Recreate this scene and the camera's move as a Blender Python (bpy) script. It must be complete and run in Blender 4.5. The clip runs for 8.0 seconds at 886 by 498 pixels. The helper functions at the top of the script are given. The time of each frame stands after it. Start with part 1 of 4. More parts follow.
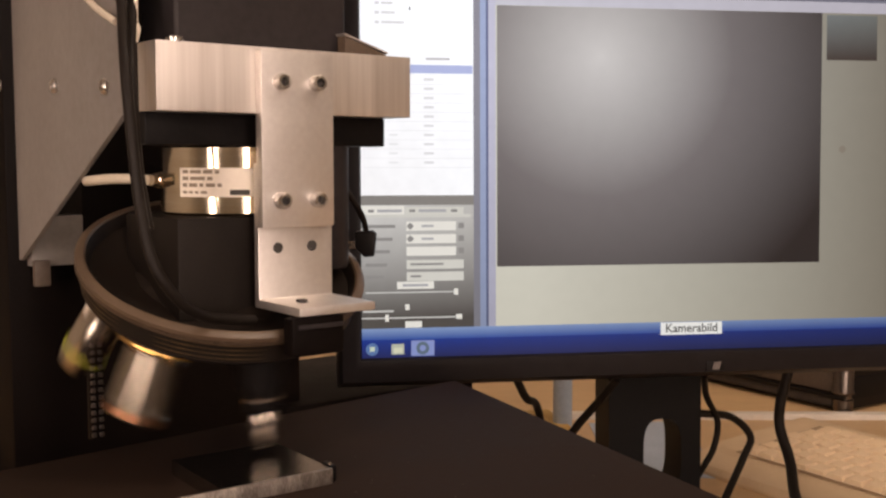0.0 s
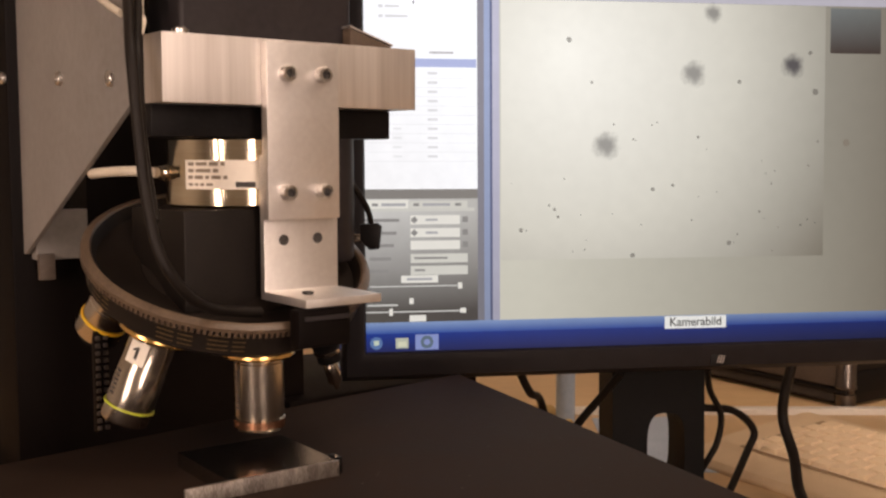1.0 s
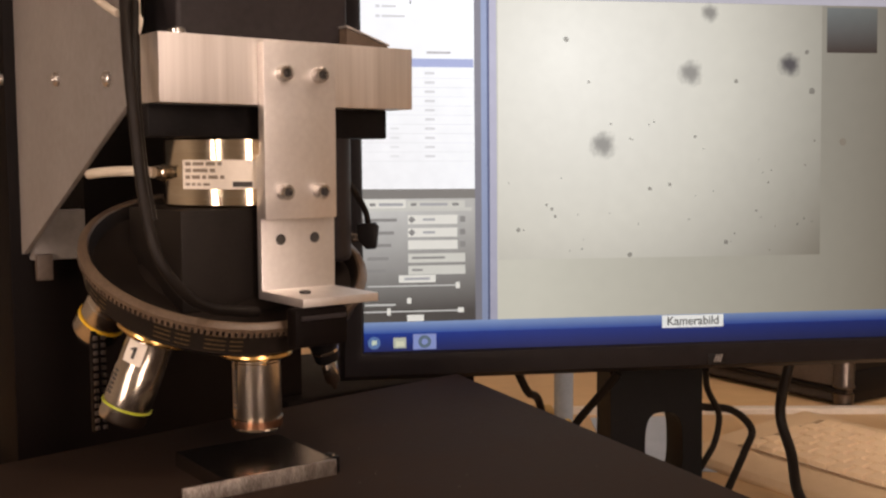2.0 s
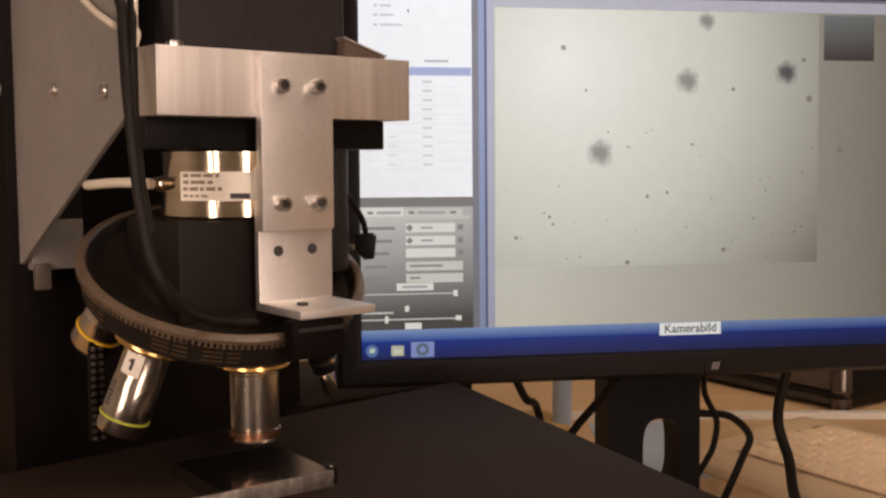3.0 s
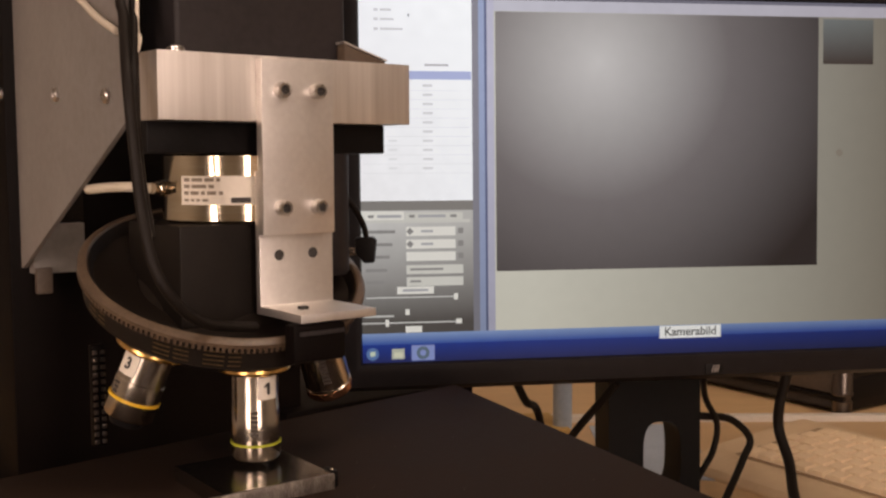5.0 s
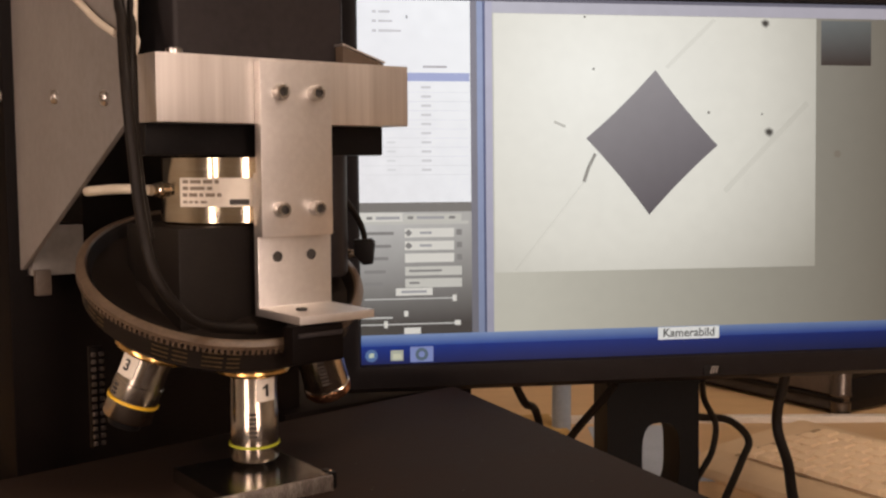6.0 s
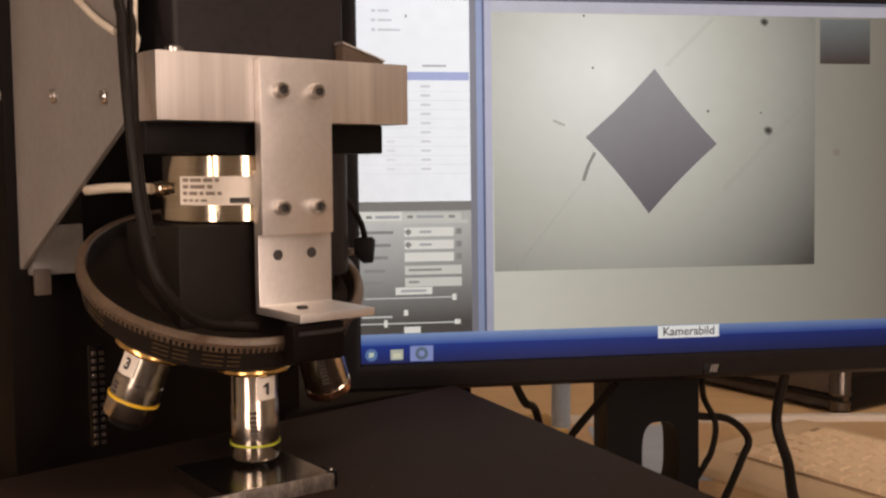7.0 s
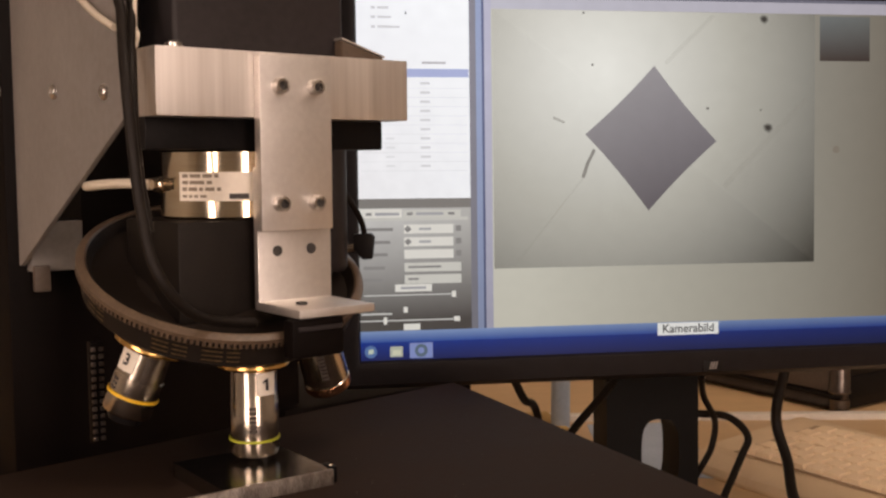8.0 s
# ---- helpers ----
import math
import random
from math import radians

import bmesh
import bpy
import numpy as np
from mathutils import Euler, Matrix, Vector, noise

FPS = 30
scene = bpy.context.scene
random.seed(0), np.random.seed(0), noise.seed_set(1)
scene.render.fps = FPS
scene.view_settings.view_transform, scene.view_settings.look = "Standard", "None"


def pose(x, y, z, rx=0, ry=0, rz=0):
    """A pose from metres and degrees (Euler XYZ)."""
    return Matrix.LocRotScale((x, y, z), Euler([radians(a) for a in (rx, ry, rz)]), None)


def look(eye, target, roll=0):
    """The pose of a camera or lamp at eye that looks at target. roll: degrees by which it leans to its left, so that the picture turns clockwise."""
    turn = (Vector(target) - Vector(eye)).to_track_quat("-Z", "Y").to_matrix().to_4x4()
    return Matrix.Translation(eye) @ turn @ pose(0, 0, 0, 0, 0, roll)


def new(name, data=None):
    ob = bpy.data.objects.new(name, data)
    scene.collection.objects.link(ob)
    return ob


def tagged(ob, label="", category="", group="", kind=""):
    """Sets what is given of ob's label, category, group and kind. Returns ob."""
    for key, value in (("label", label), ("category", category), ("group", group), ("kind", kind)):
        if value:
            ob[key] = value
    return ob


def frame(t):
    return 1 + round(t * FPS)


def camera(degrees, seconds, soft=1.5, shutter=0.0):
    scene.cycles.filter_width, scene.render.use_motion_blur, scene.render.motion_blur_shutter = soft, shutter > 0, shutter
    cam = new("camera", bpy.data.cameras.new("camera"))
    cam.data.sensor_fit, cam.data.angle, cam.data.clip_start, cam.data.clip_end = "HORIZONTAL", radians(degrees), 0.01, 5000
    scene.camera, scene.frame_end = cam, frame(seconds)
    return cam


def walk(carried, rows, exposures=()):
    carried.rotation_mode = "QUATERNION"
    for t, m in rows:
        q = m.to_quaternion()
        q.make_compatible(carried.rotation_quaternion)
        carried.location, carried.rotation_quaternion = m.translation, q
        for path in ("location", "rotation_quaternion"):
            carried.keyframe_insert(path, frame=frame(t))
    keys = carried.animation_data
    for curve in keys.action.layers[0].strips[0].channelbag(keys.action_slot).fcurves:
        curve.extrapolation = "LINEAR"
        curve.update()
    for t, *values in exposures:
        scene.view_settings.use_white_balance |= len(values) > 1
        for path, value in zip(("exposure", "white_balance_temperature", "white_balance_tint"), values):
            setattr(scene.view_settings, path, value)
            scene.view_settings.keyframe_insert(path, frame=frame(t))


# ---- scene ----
# ---------------------------------------------------------------- camera
cam = camera(45, 8.0, soft=2.4, shutter=1.0)


def held(x, y, z, pitch, yaw, roll):
    """A hand-held pose that looks along +y, five degrees down, with small turns in degrees."""
    return (Matrix.Translation((x, y, z)) @ Matrix.Rotation(radians(yaw), 4, "Z") @ Matrix.Rotation(radians(pitch - 5), 4, "X")
            @ Matrix.Rotation(radians(roll), 4, "Y") @ Matrix.Rotation(radians(90), 4, "X"))


walk(cam, [
    (0.0, held(0.00276, 0.00003, 0.30297, 0.105, -0.007, -0.091)),
    (0.5, held(0.00212, 0.00097, 0.30347, 0.046, 0.024, -0.023)),
    (1.0, held(0.0, 0.0, 0.3, 0.0, 0.0, 0.0)),
    (1.5, held(0.00035, -0.00054, 0.29914, 0.012, -0.014, 0.077)),
    (3.0, held(0.00198, -0.00182, 0.30456, 0.083, -0.104, 0.141)),
    (3.5, held(0.00099, -0.00162, 0.30895, 0.049, -0.123, 0.114)),
    (4.0, held(0.00142, -0.00173, 0.30739, 0.097, -0.14, 0.151)),
    (4.5, held(0.00191, -0.00281, 0.30515, 0.168, -0.065, 0.173)),
    (6.0, held(0.00279, -0.00425, 0.30529, 0.308, -0.099, 0.26)),
    (6.5, held(0.00286, -0.0046, 0.30726, 0.327, -0.1, 0.266)),
    (7.0, held(0.00166, -0.00417, 0.30357, 0.387, -0.201, 0.375)),
    (7.5, held(0.00299, -0.00575, 0.30248, 0.377, -0.161, 0.369)),
    (8.0, held(0.00173, -0.00426, 0.30191, 0.351, -0.216, 0.357)),
], exposures=[(0.0, 0.0), (1.5, 0.0), (3.0, -0.22), (3.5, -0.26), (6.5, -0.26), (8.0, -0.2)])

# ---------------------------------------------------------------- light
world = bpy.data.worlds.new("room_world")
scene.world = world
world.use_nodes = True
world.node_tree.nodes["Background"].inputs[0].default_value = (0.9, 0.75, 0.6, 1)
world.node_tree.nodes["Background"].inputs[1].default_value = 0.05


def area_lamp(name, eye, target, sx, sy, watts, colour):
    data = bpy.data.lights.new(name, "AREA")
    data.shape, data.size, data.size_y, data.energy, data.color = "RECTANGLE", sx, sy, watts, colour
    ob = new(name, data)
    ob.matrix_world = look(eye, target)
    return tagged(ob, kind="structure")


area_lamp("ceiling_lamp_light", (0.9, 0.2, 1.87), (0.9, 0.2001, 0), 1.1, 0.28, 14, (1.0, 0.77, 0.64))
# Two tall panels added out of view to light the metal and streak it.
area_lamp("added_panel_light", (-0.86, -1.2, 0.62), (-0.1, 0.5, 0.3), 0.42, 1.4, 18.6, (1.0, 0.75, 0.67))
area_lamp("added_panel_light", (0.74, -1.15, 0.62), (-0.1, 0.5, 0.3), 0.3, 1.4, 15.5, (1.0, 0.75, 0.67))


# ---------------------------------------------------------------- materials
def nodes_of(name):
    m = bpy.data.materials.new(name)
    m.use_nodes = True
    nt = m.node_tree
    return m, nt, nt.nodes["Principled BSDF"]


def surface(name, dark, light, rough=0.5, metal=0.0, scale=60.0, stretch=(1, 1, 1), bump=0.05, spread=0.1, spec=0.5, coat=0.0):
    """A surface whose colour wanders between two tones at two scales, with uneven gloss and fine relief."""
    m, nt, b = nodes_of(name)
    n, k = nt.nodes, nt.links
    tc, mp = n.new("ShaderNodeTexCoord"), n.new("ShaderNodeMapping")
    mp.inputs["Scale"].default_value = stretch
    k.new(tc.outputs["Object"], mp.inputs["Vector"])
    fine, broad = n.new("ShaderNodeTexNoise"), n.new("ShaderNodeTexNoise")
    fine.inputs["Scale"].default_value, fine.inputs["Detail"].default_value = scale * 8, 6
    broad.inputs["Scale"].default_value, broad.inputs["Detail"].default_value = scale, 3
    k.new(mp.outputs[0], fine.inputs["Vector"])
    k.new(mp.outputs[0], broad.inputs["Vector"])
    mixv = n.new("ShaderNodeMath")
    mixv.operation = "MULTIPLY_ADD"
    k.new(fine.outputs["Fac"], mixv.inputs[0])
    mixv.inputs[1].default_value = 0.5
    half = n.new("ShaderNodeMath")
    half.operation = "MULTIPLY"
    k.new(broad.outputs["Fac"], half.inputs[0])
    half.inputs[1].default_value = 0.5
    k.new(half.outputs[0], mixv.inputs[2])
    ramp = n.new("ShaderNodeValToRGB")
    ramp.color_ramp.elements[0].position, ramp.color_ramp.elements[1].position = 0.32, 0.68
    ramp.color_ramp.elements[0].color, ramp.color_ramp.elements[1].color = (*dark, 1), (*light, 1)
    k.new(mixv.outputs[0], ramp.inputs[0])
    k.new(ramp.outputs[0], b.inputs["Base Color"])
    rr = n.new("ShaderNodeMapRange")
    rr.inputs[3].default_value, rr.inputs[4].default_value = max(0.03, rough - spread), min(1, rough + spread)
    k.new(mixv.outputs[0], rr.inputs[0])
    k.new(rr.outputs[0], b.inputs["Roughness"])
    b.inputs["Metallic"].default_value = metal
    b.inputs["Specular IOR Level"].default_value = spec
    b.inputs["Coat Weight"].default_value = coat
    if bump:
        bp = n.new("ShaderNodeBump")
        bp.inputs["Strength"].default_value, bp.inputs["Distance"].default_value = bump, 0.001
        k.new(fine.outputs["Fac"], bp.inputs["Height"])
        k.new(bp.outputs[0], b.inputs["Normal"])
    return m


def display(name, tones, across=(0.0, 1.0), up=(0.0, 1.0), bend=0.0, alpha=1.0, grain=0.02, strength=1.0, centre=None, radius=0.0):
    """Light given off by a part of a display: four tones (bottom left, bottom right, top left, top right) blended over the
    stretch across x up in metres, or three tones round a centre; alpha below one lets what lies beneath through."""
    m = bpy.data.materials.new(name)
    m.use_nodes = True
    nt = m.node_tree
    n, k = nt.nodes, nt.links
    n.clear()
    tc, sep = n.new("ShaderNodeTexCoord"), n.new("ShaderNodeSeparateXYZ")
    k.new(tc.outputs["Object"], sep.inputs[0])

    def rng(out, a, b):
        r = n.new("ShaderNodeMapRange")
        r.inputs[1].default_value, r.inputs[2].default_value = a, b
        r.interpolation_type = "SMOOTHSTEP" if bend else "LINEAR"
        k.new(out, r.inputs[0])
        return r.outputs[0]

    def mix(f, a, b):
        x = n.new("ShaderNodeMix")
        x.data_type = "RGBA"
        k.new(f, x.inputs["Factor"])
        for i, v in ((6, a), (7, b)):
            if isinstance(v, tuple):
                x.inputs[i].default_value = (*v, 1)
            else:
                k.new(v, x.inputs[i])
        return x.outputs[2]

    fx, fz = rng(sep.outputs[0], *across), rng(sep.outputs[2], *up)
    if centre:
        sub = n.new("ShaderNodeVectorMath")
        sub.operation = "DISTANCE"
        flat = n.new("ShaderNodeCombineXYZ")
        k.new(sep.outputs[0], flat.inputs[0])
        k.new(sep.outputs[2], flat.inputs[2])
        k.new(flat.outputs[0], sub.inputs[0])
        sub.inputs[1].default_value = (centre[0], 0, centre[1])
        d = rng(sub.outputs["Value"], 0.0, radius)
        col = n.new("ShaderNodeValToRGB")
        el = col.color_ramp.elements
        el[0].color, el[1].color = (*tones[0], 1), (*tones[2], 1)
        mid = el.new(0.5)
        mid.color = (*tones[1], 1)
        k.new(d, col.inputs[0])
        col = col.outputs[0]
    else:
        col = mix(fz, mix(fx, tones[0], tones[1]), mix(fx, tones[2], tones[3]))
    ns = n.new("ShaderNodeTexNoise")
    ns.inputs["Scale"].default_value, ns.inputs["Detail"].default_value = 90, 4
    k.new(tc.outputs["Object"], ns.inputs["Vector"])
    var = n.new("ShaderNodeMapRange")
    var.inputs[3].default_value, var.inputs[4].default_value = strength * (1 - 4 * grain), strength * (1 + 4 * grain)
    k.new(ns.outputs["Fac"], var.inputs[0])
    em = n.new("ShaderNodeEmission")
    k.new(col, em.inputs[0])
    k.new(var.outputs[0], em.inputs[1])
    out = n.new("ShaderNodeOutputMaterial")
    if alpha < 1:
        tr, ms = n.new("ShaderNodeBsdfTransparent"), n.new("ShaderNodeMixShader")
        ms.inputs[0].default_value = alpha
        k.new(tr.outputs[0], ms.inputs[1])
        k.new(em.outputs[0], ms.inputs[2])
        k.new(ms.outputs[0], out.inputs[0])
    else:
        gl, ad = n.new("ShaderNodeBsdfPrincipled"), n.new("ShaderNodeAddShader")
        gl.inputs["Base Color"].default_value, gl.inputs["Roughness"].default_value = (0.006, 0.006, 0.006, 1), 0.45
        gl.inputs["Specular IOR Level"].default_value = 0.15
        k.new(em.outputs[0], ad.inputs[0])
        k.new(gl.outputs[0], ad.inputs[1])
        k.new(ad.outputs[0], out.inputs[0])
    return m


def lin(r, g, b):
    """Display values 0 to 255 to light."""
    return tuple(((v / 255 + 0.055) / 1.055) ** 2.4 if v > 10 else v / 255 / 12.92 for v in (r, g, b))


def plain(name, r, g, b, alpha=1.0):
    return display(name, [lin(r, g, b)] * 4, alpha=alpha, grain=0.01)


BLACK = surface("black_anodised", (0.0036, 0.0024, 0.0021), (0.006, 0.004, 0.0034), 0.5, 0.0, 40, bump=0.04, spec=0.07)
BLACKP = surface("black_plastic", (0.006, 0.0052, 0.0052), (0.011, 0.0095, 0.0093), 0.42, 0.0, 60, bump=0.03, spec=0.1)
STAGE = surface("black_stage_finish", (0.0155, 0.0085, 0.0054), (0.025, 0.014, 0.009), 0.72, 0.0, 25, bump=0.06, spec=0.12)
GREY = surface("grey_painted_plate", (0.19, 0.171, 0.158), (0.25, 0.228, 0.211), 0.48, 0.0, 30, bump=0.05)
ALU = surface("brushed_aluminium", (0.54, 0.49, 0.45), (0.82, 0.78, 0.74), 0.52, 1.0, 30, stretch=(1, 1, 0.03), bump=0.02)
ALUM = surface("milled_aluminium", (0.68, 0.64, 0.61), (0.78, 0.745, 0.71), 0.5, 1.0, 40, bump=0.02)
STEEL = surface("polished_steel", (0.5, 0.44, 0.36), (0.62, 0.55, 0.47), 0.2, 1.0, 40, stretch=(1, 1, 0.2), bump=0.01, spread=0.05)
CELL = surface("turned_steel", (0.66, 0.56, 0.41), (0.76, 0.68, 0.54), 0.13, 1.0, 60, stretch=(0.1, 0.1, 3), bump=0.005, spread=0.04)
SCREWM = surface("zinc_screw", (0.52, 0.49, 0.46), (0.7, 0.67, 0.63), 0.27, 1.0, 200, bump=0.02)
MIRROR = surface("mirror_polished_steel", (0.34, 0.32, 0.3), (0.42, 0.4, 0.38), 0.2, 1.0, 60, bump=0.004, spread=0.03)
GOLD = surface("brass_ring", (0.75, 0.45, 0.14), (0.85, 0.56, 0.22), 0.25, 1.0, 80, bump=0.02)
COPPER = surface("copper_ring", (0.6, 0.3, 0.17), (0.7, 0.38, 0.23), 0.25, 1.0, 80, bump=0.02)
RIM = surface("worn_wheel_rim", (0.065, 0.043, 0.027), (0.12, 0.08, 0.05), 0.4, 0.0, 60, bump=0.08)
DISH = surface("dark_wheel_dish", (0.0102, 0.007, 0.0052), (0.0165, 0.0115, 0.0084), 0.6, 0.0, 60, bump=0.05, spec=0.18)
WHITEC = surface("ivory_cable", (0.6, 0.53, 0.42), (0.7, 0.62, 0.5), 0.5, 0.0, 60, bump=0.02)
PAPER = surface("paper_sticker", (0.72, 0.65, 0.55), (0.8, 0.73, 0.63), 0.7, 0.0, 40, bump=0.02)
INK_RECESS = surface("black_ink_and_recess_shade", (0.03, 0.027, 0.025), (0.05, 0.045, 0.04), 0.7, 0.0, 100, bump=0)
# Darker copy of the ivory plastic: the shade between the keys as a colour.
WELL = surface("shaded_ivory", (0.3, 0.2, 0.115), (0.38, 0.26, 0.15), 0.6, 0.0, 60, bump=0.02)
NECK = surface("cool_black_plastic", (0.0036, 0.0034, 0.0036), (0.0062, 0.006, 0.0062), 0.5, 0.0, 60, bump=0.03, spec=0.1)
INKB = surface("faded_ink", (0.2, 0.155, 0.11), (0.28, 0.23, 0.17), 0.7, 0.0, 300, bump=0)
GREENB = surface("green_paint_band", (0.42, 0.46, 0.03), (0.52, 0.55, 0.05), 0.4, 0.0, 100, bump=0)
YELLOWB = surface("yellow_paint_band", (0.75, 0.45, 0.02), (0.85, 0.53, 0.03), 0.4, 0.0, 100, bump=0)
RUBBER = surface("black_rubber", (0.009, 0.0066, 0.0054), (0.015, 0.0115, 0.009), 0.5, 0.0, 80, bump=0.03, spec=0.16)
BEZEL = surface("charcoal_bezel", (0.0095, 0.008, 0.0085), (0.014, 0.012, 0.0128), 0.42, 0.0, 80, bump=0.03, spec=0.09)
DESK = surface("beech_desktop", (0.56, 0.37, 0.185), (0.68, 0.47, 0.25), 0.45, 0.0, 6, stretch=(1, 8, 1), bump=0.03)
IVORY = surface("ivory_plastic", (0.66, 0.49, 0.3), (0.72, 0.55, 0.35), 0.5, 0.0, 60, bump=0.03)
KEYCAP = surface("ivory_keycap", (0.76, 0.58, 0.37), (0.84, 0.66, 0.44), 0.55, 0.0, 90, bump=0.03)
WHITEP = surface("white_edge_paint", (0.7, 0.64, 0.56), (0.8, 0.74, 0.66), 0.5, 0.0, 20, bump=0.03)
SHIM = surface("brown_fibre", (0.06, 0.04, 0.026), (0.1, 0.068, 0.045), 0.6, 0.0, 60, bump=0.03)
BANDM = surface("grey_brown_plastic_and_shaded_tab", (0.07, 0.052, 0.04), (0.11, 0.083, 0.064), 0.5, 0.0, 40, bump=0.03)
DUSTM = surface("grey_dust", (0.04, 0.032, 0.026), (0.08, 0.066, 0.055), 0.9, 0.0, 90, bump=0)
YPAD = surface("ochre_card", (0.5, 0.32, 0.1), (0.6, 0.4, 0.15), 0.7, 0.0, 30, bump=0.03)
HOUSE = surface("satin_black_housing", (0.019, 0.0155, 0.016), (0.029, 0.0245, 0.025), 0.45, 0.0, 30, bump=0.03, spec=0.2)
SCRATCH = surface("scratched_steel_edge", (0.2, 0.17, 0.145), (0.62, 0.56, 0.5), 0.5, 1.0, 70, stretch=(3, 1, 1), bump=0.06, spread=0.2)
SMOKE = surface("smoky_chrome", (0.12, 0.1, 0.085), (0.2, 0.17, 0.15), 0.32, 1.0, 60, bump=0.02)
TARNISH = surface("tarnished_brass", (0.05, 0.034, 0.015), (0.17, 0.11, 0.042), 0.45, 0.6, 200, bump=0.03)
BLUEP = surface("pale_blue_card", (0.36, 0.43, 0.53), (0.46, 0.53, 0.63), 0.7, 0.0, 30, bump=0.03)
WALLM = surface("cream_wall_paint", (0.55, 0.5, 0.43), (0.62, 0.57, 0.5), 0.8, 0.0, 5, bump=0.06)
FLOORM = surface("grey_linoleum", (0.16, 0.14, 0.12), (0.22, 0.2, 0.17), 0.5, 0.0, 4, bump=0.03)
CEILM = surface("white_ceiling_paint", (0.72, 0.69, 0.64), (0.8, 0.77, 0.72), 0.9, 0.0, 6, bump=0.05)
LAMPM = display("lamp_diffuser", [(1.0, 0.8, 0.58)] * 4, grain=0.0, strength=4.0)


# ---------------------------------------------------------------- shaping
def shell(name, bm, material, parent=None, label=""):
    me = bpy.data.meshes.new(name)
    bmesh.ops.recalc_face_normals(bm, faces=bm.faces)
    bm.to_mesh(me)
    bm.free()
    for m in material if isinstance(material, (list, tuple)) else (material,):
        me.materials.append(m)
    me.set_sharp_from_angle(angle=radians(38))
    ob = new(name, me)
    if parent:
        ob.parent = parent
    if label:
        tagged(ob, label)
    return ob


def part(name, bm, material, parent, label=""):
    return shell(name, bm, material, parent, label)


def thing(name, m, label, category, group="", kind=""):
    ob = new(name)
    ob.empty_display_size = 0.02
    ob.matrix_world = m
    return tagged(ob, label, category, group, kind)


def bevelled(bm, geom_edges, width, seg=2):
    if width > 0:
        bmesh.ops.bevel(bm, geom=geom_edges, offset=width, segments=seg, affect="EDGES", profile=0.6)
    return bm


def box(x0, x1, y0, y1, z0, z1, bevel=0.0006, seg=2, bm=None):
    fresh = bm is None
    bm = bm or bmesh.new()
    r = bmesh.ops.create_cube(bm, size=1, matrix=Matrix.Translation(((x0 + x1) / 2, (y0 + y1) / 2, (z0 + z1) / 2))
                              @ Matrix.Diagonal((x1 - x0, y1 - y0, z1 - z0, 1)))
    if bevel and fresh:
        bevelled(bm, bm.edges[:], bevel, seg)
    return bm


def prism(outline, y0, y1, bevel=0.0, axis="y"):
    """A flat outline of (x, z) pairs, given thickness from y0 to y1."""
    bm = bmesh.new()
    turn = {"y": lambda a, b, c: (a, c, b), "x": lambda a, b, c: (c, a, b), "z": lambda a, b, c: (a, b, c)}[axis]
    lo = [bm.verts.new(turn(a, b, y0)) for a, b in outline]
    hi = [bm.verts.new(turn(a, b, y1)) for a, b in outline]
    bm.faces.new(lo)
    bm.faces.new(hi[::-1])
    for i in range(len(lo)):
        j = (i + 1) % len(lo)
        bm.faces.new((lo[i], hi[i], hi[j], lo[j]))
    bmesh.ops.recalc_face_normals(bm, faces=bm.faces)
    if bevel:
        bevelled(bm, bm.edges[:], bevel, 2)
    return bm


def lathe(profile, m=Matrix(), n=40, smooth=True, bm=None):
    """Turns a profile of (radius, z) pairs round z; closed at the ends where the radius is 0."""
    bm = bm or bmesh.new()
    rings = []
    for rad, z in profile:
        if rad < 1e-7:
            rings.append([bm.verts.new(m @ Vector((0, 0, z)))])
        else:
            rings.append([bm.verts.new(m @ Vector((rad * math.cos(2 * math.pi * i / n), rad * math.sin(2 * math.pi * i / n), z))) for i in range(n)])
    for a, b in zip(rings, rings[1:]):
        for i in range(n):
            j = (i + 1) % n
            if len(a) == 1 and len(b) == 1:
                continue
            if len(a) == 1:
                f = bm.faces.new((a[0], b[i], b[j]))
            elif len(b) == 1:
                f = bm.faces.new((a[i], a[j], b[0]))
            else:
                f = bm.faces.new((a[i], a[j], b[j], b[i]))
            f.smooth = smooth
    return bm


def tube(points, radius, n=12, steps=8, bm=None):
    """A round cable through points, smoothed."""
    pts = [Vector(p) for p in points]
    ext = [pts[0] * 2 - pts[1]] + pts + [pts[-1] * 2 - pts[-2]]
    path = []
    for i in range(1, len(ext) - 2):
        a, b, c, d = ext[i - 1:i + 3]
        for s in range(steps):
            t = s / steps
            path.append(0.5 * ((2 * b) + (c - a) * t + (2 * a - 5 * b + 4 * c - d) * t * t + (3 * b - a - 3 * c + d) * t ** 3))
    path.append(pts[-1])
    bm = bm or bmesh.new()
    rings, side = [], None
    for i, p in enumerate(path):
        d = (path[min(i + 1, len(path) - 1)] - path[max(i - 1, 0)]).normalized()
        if side is None:
            side = d.orthogonal().normalized()
        side = (side - d * side.dot(d)).normalized()
        up = d.cross(side)
        rings.append([bm.verts.new(p + radius * (side * math.cos(2 * math.pi * k / n) + up * math.sin(2 * math.pi * k / n))) for k in range(n)])
    for a, b in zip(rings, rings[1:]):
        for k in range(n):
            bm.faces.new((a[k], a[(k + 1) % n], b[(k + 1) % n], b[k])).smooth = True
    bm.faces.new(rings[0])
    bm.faces.new(rings[-1][::-1])
    return bm


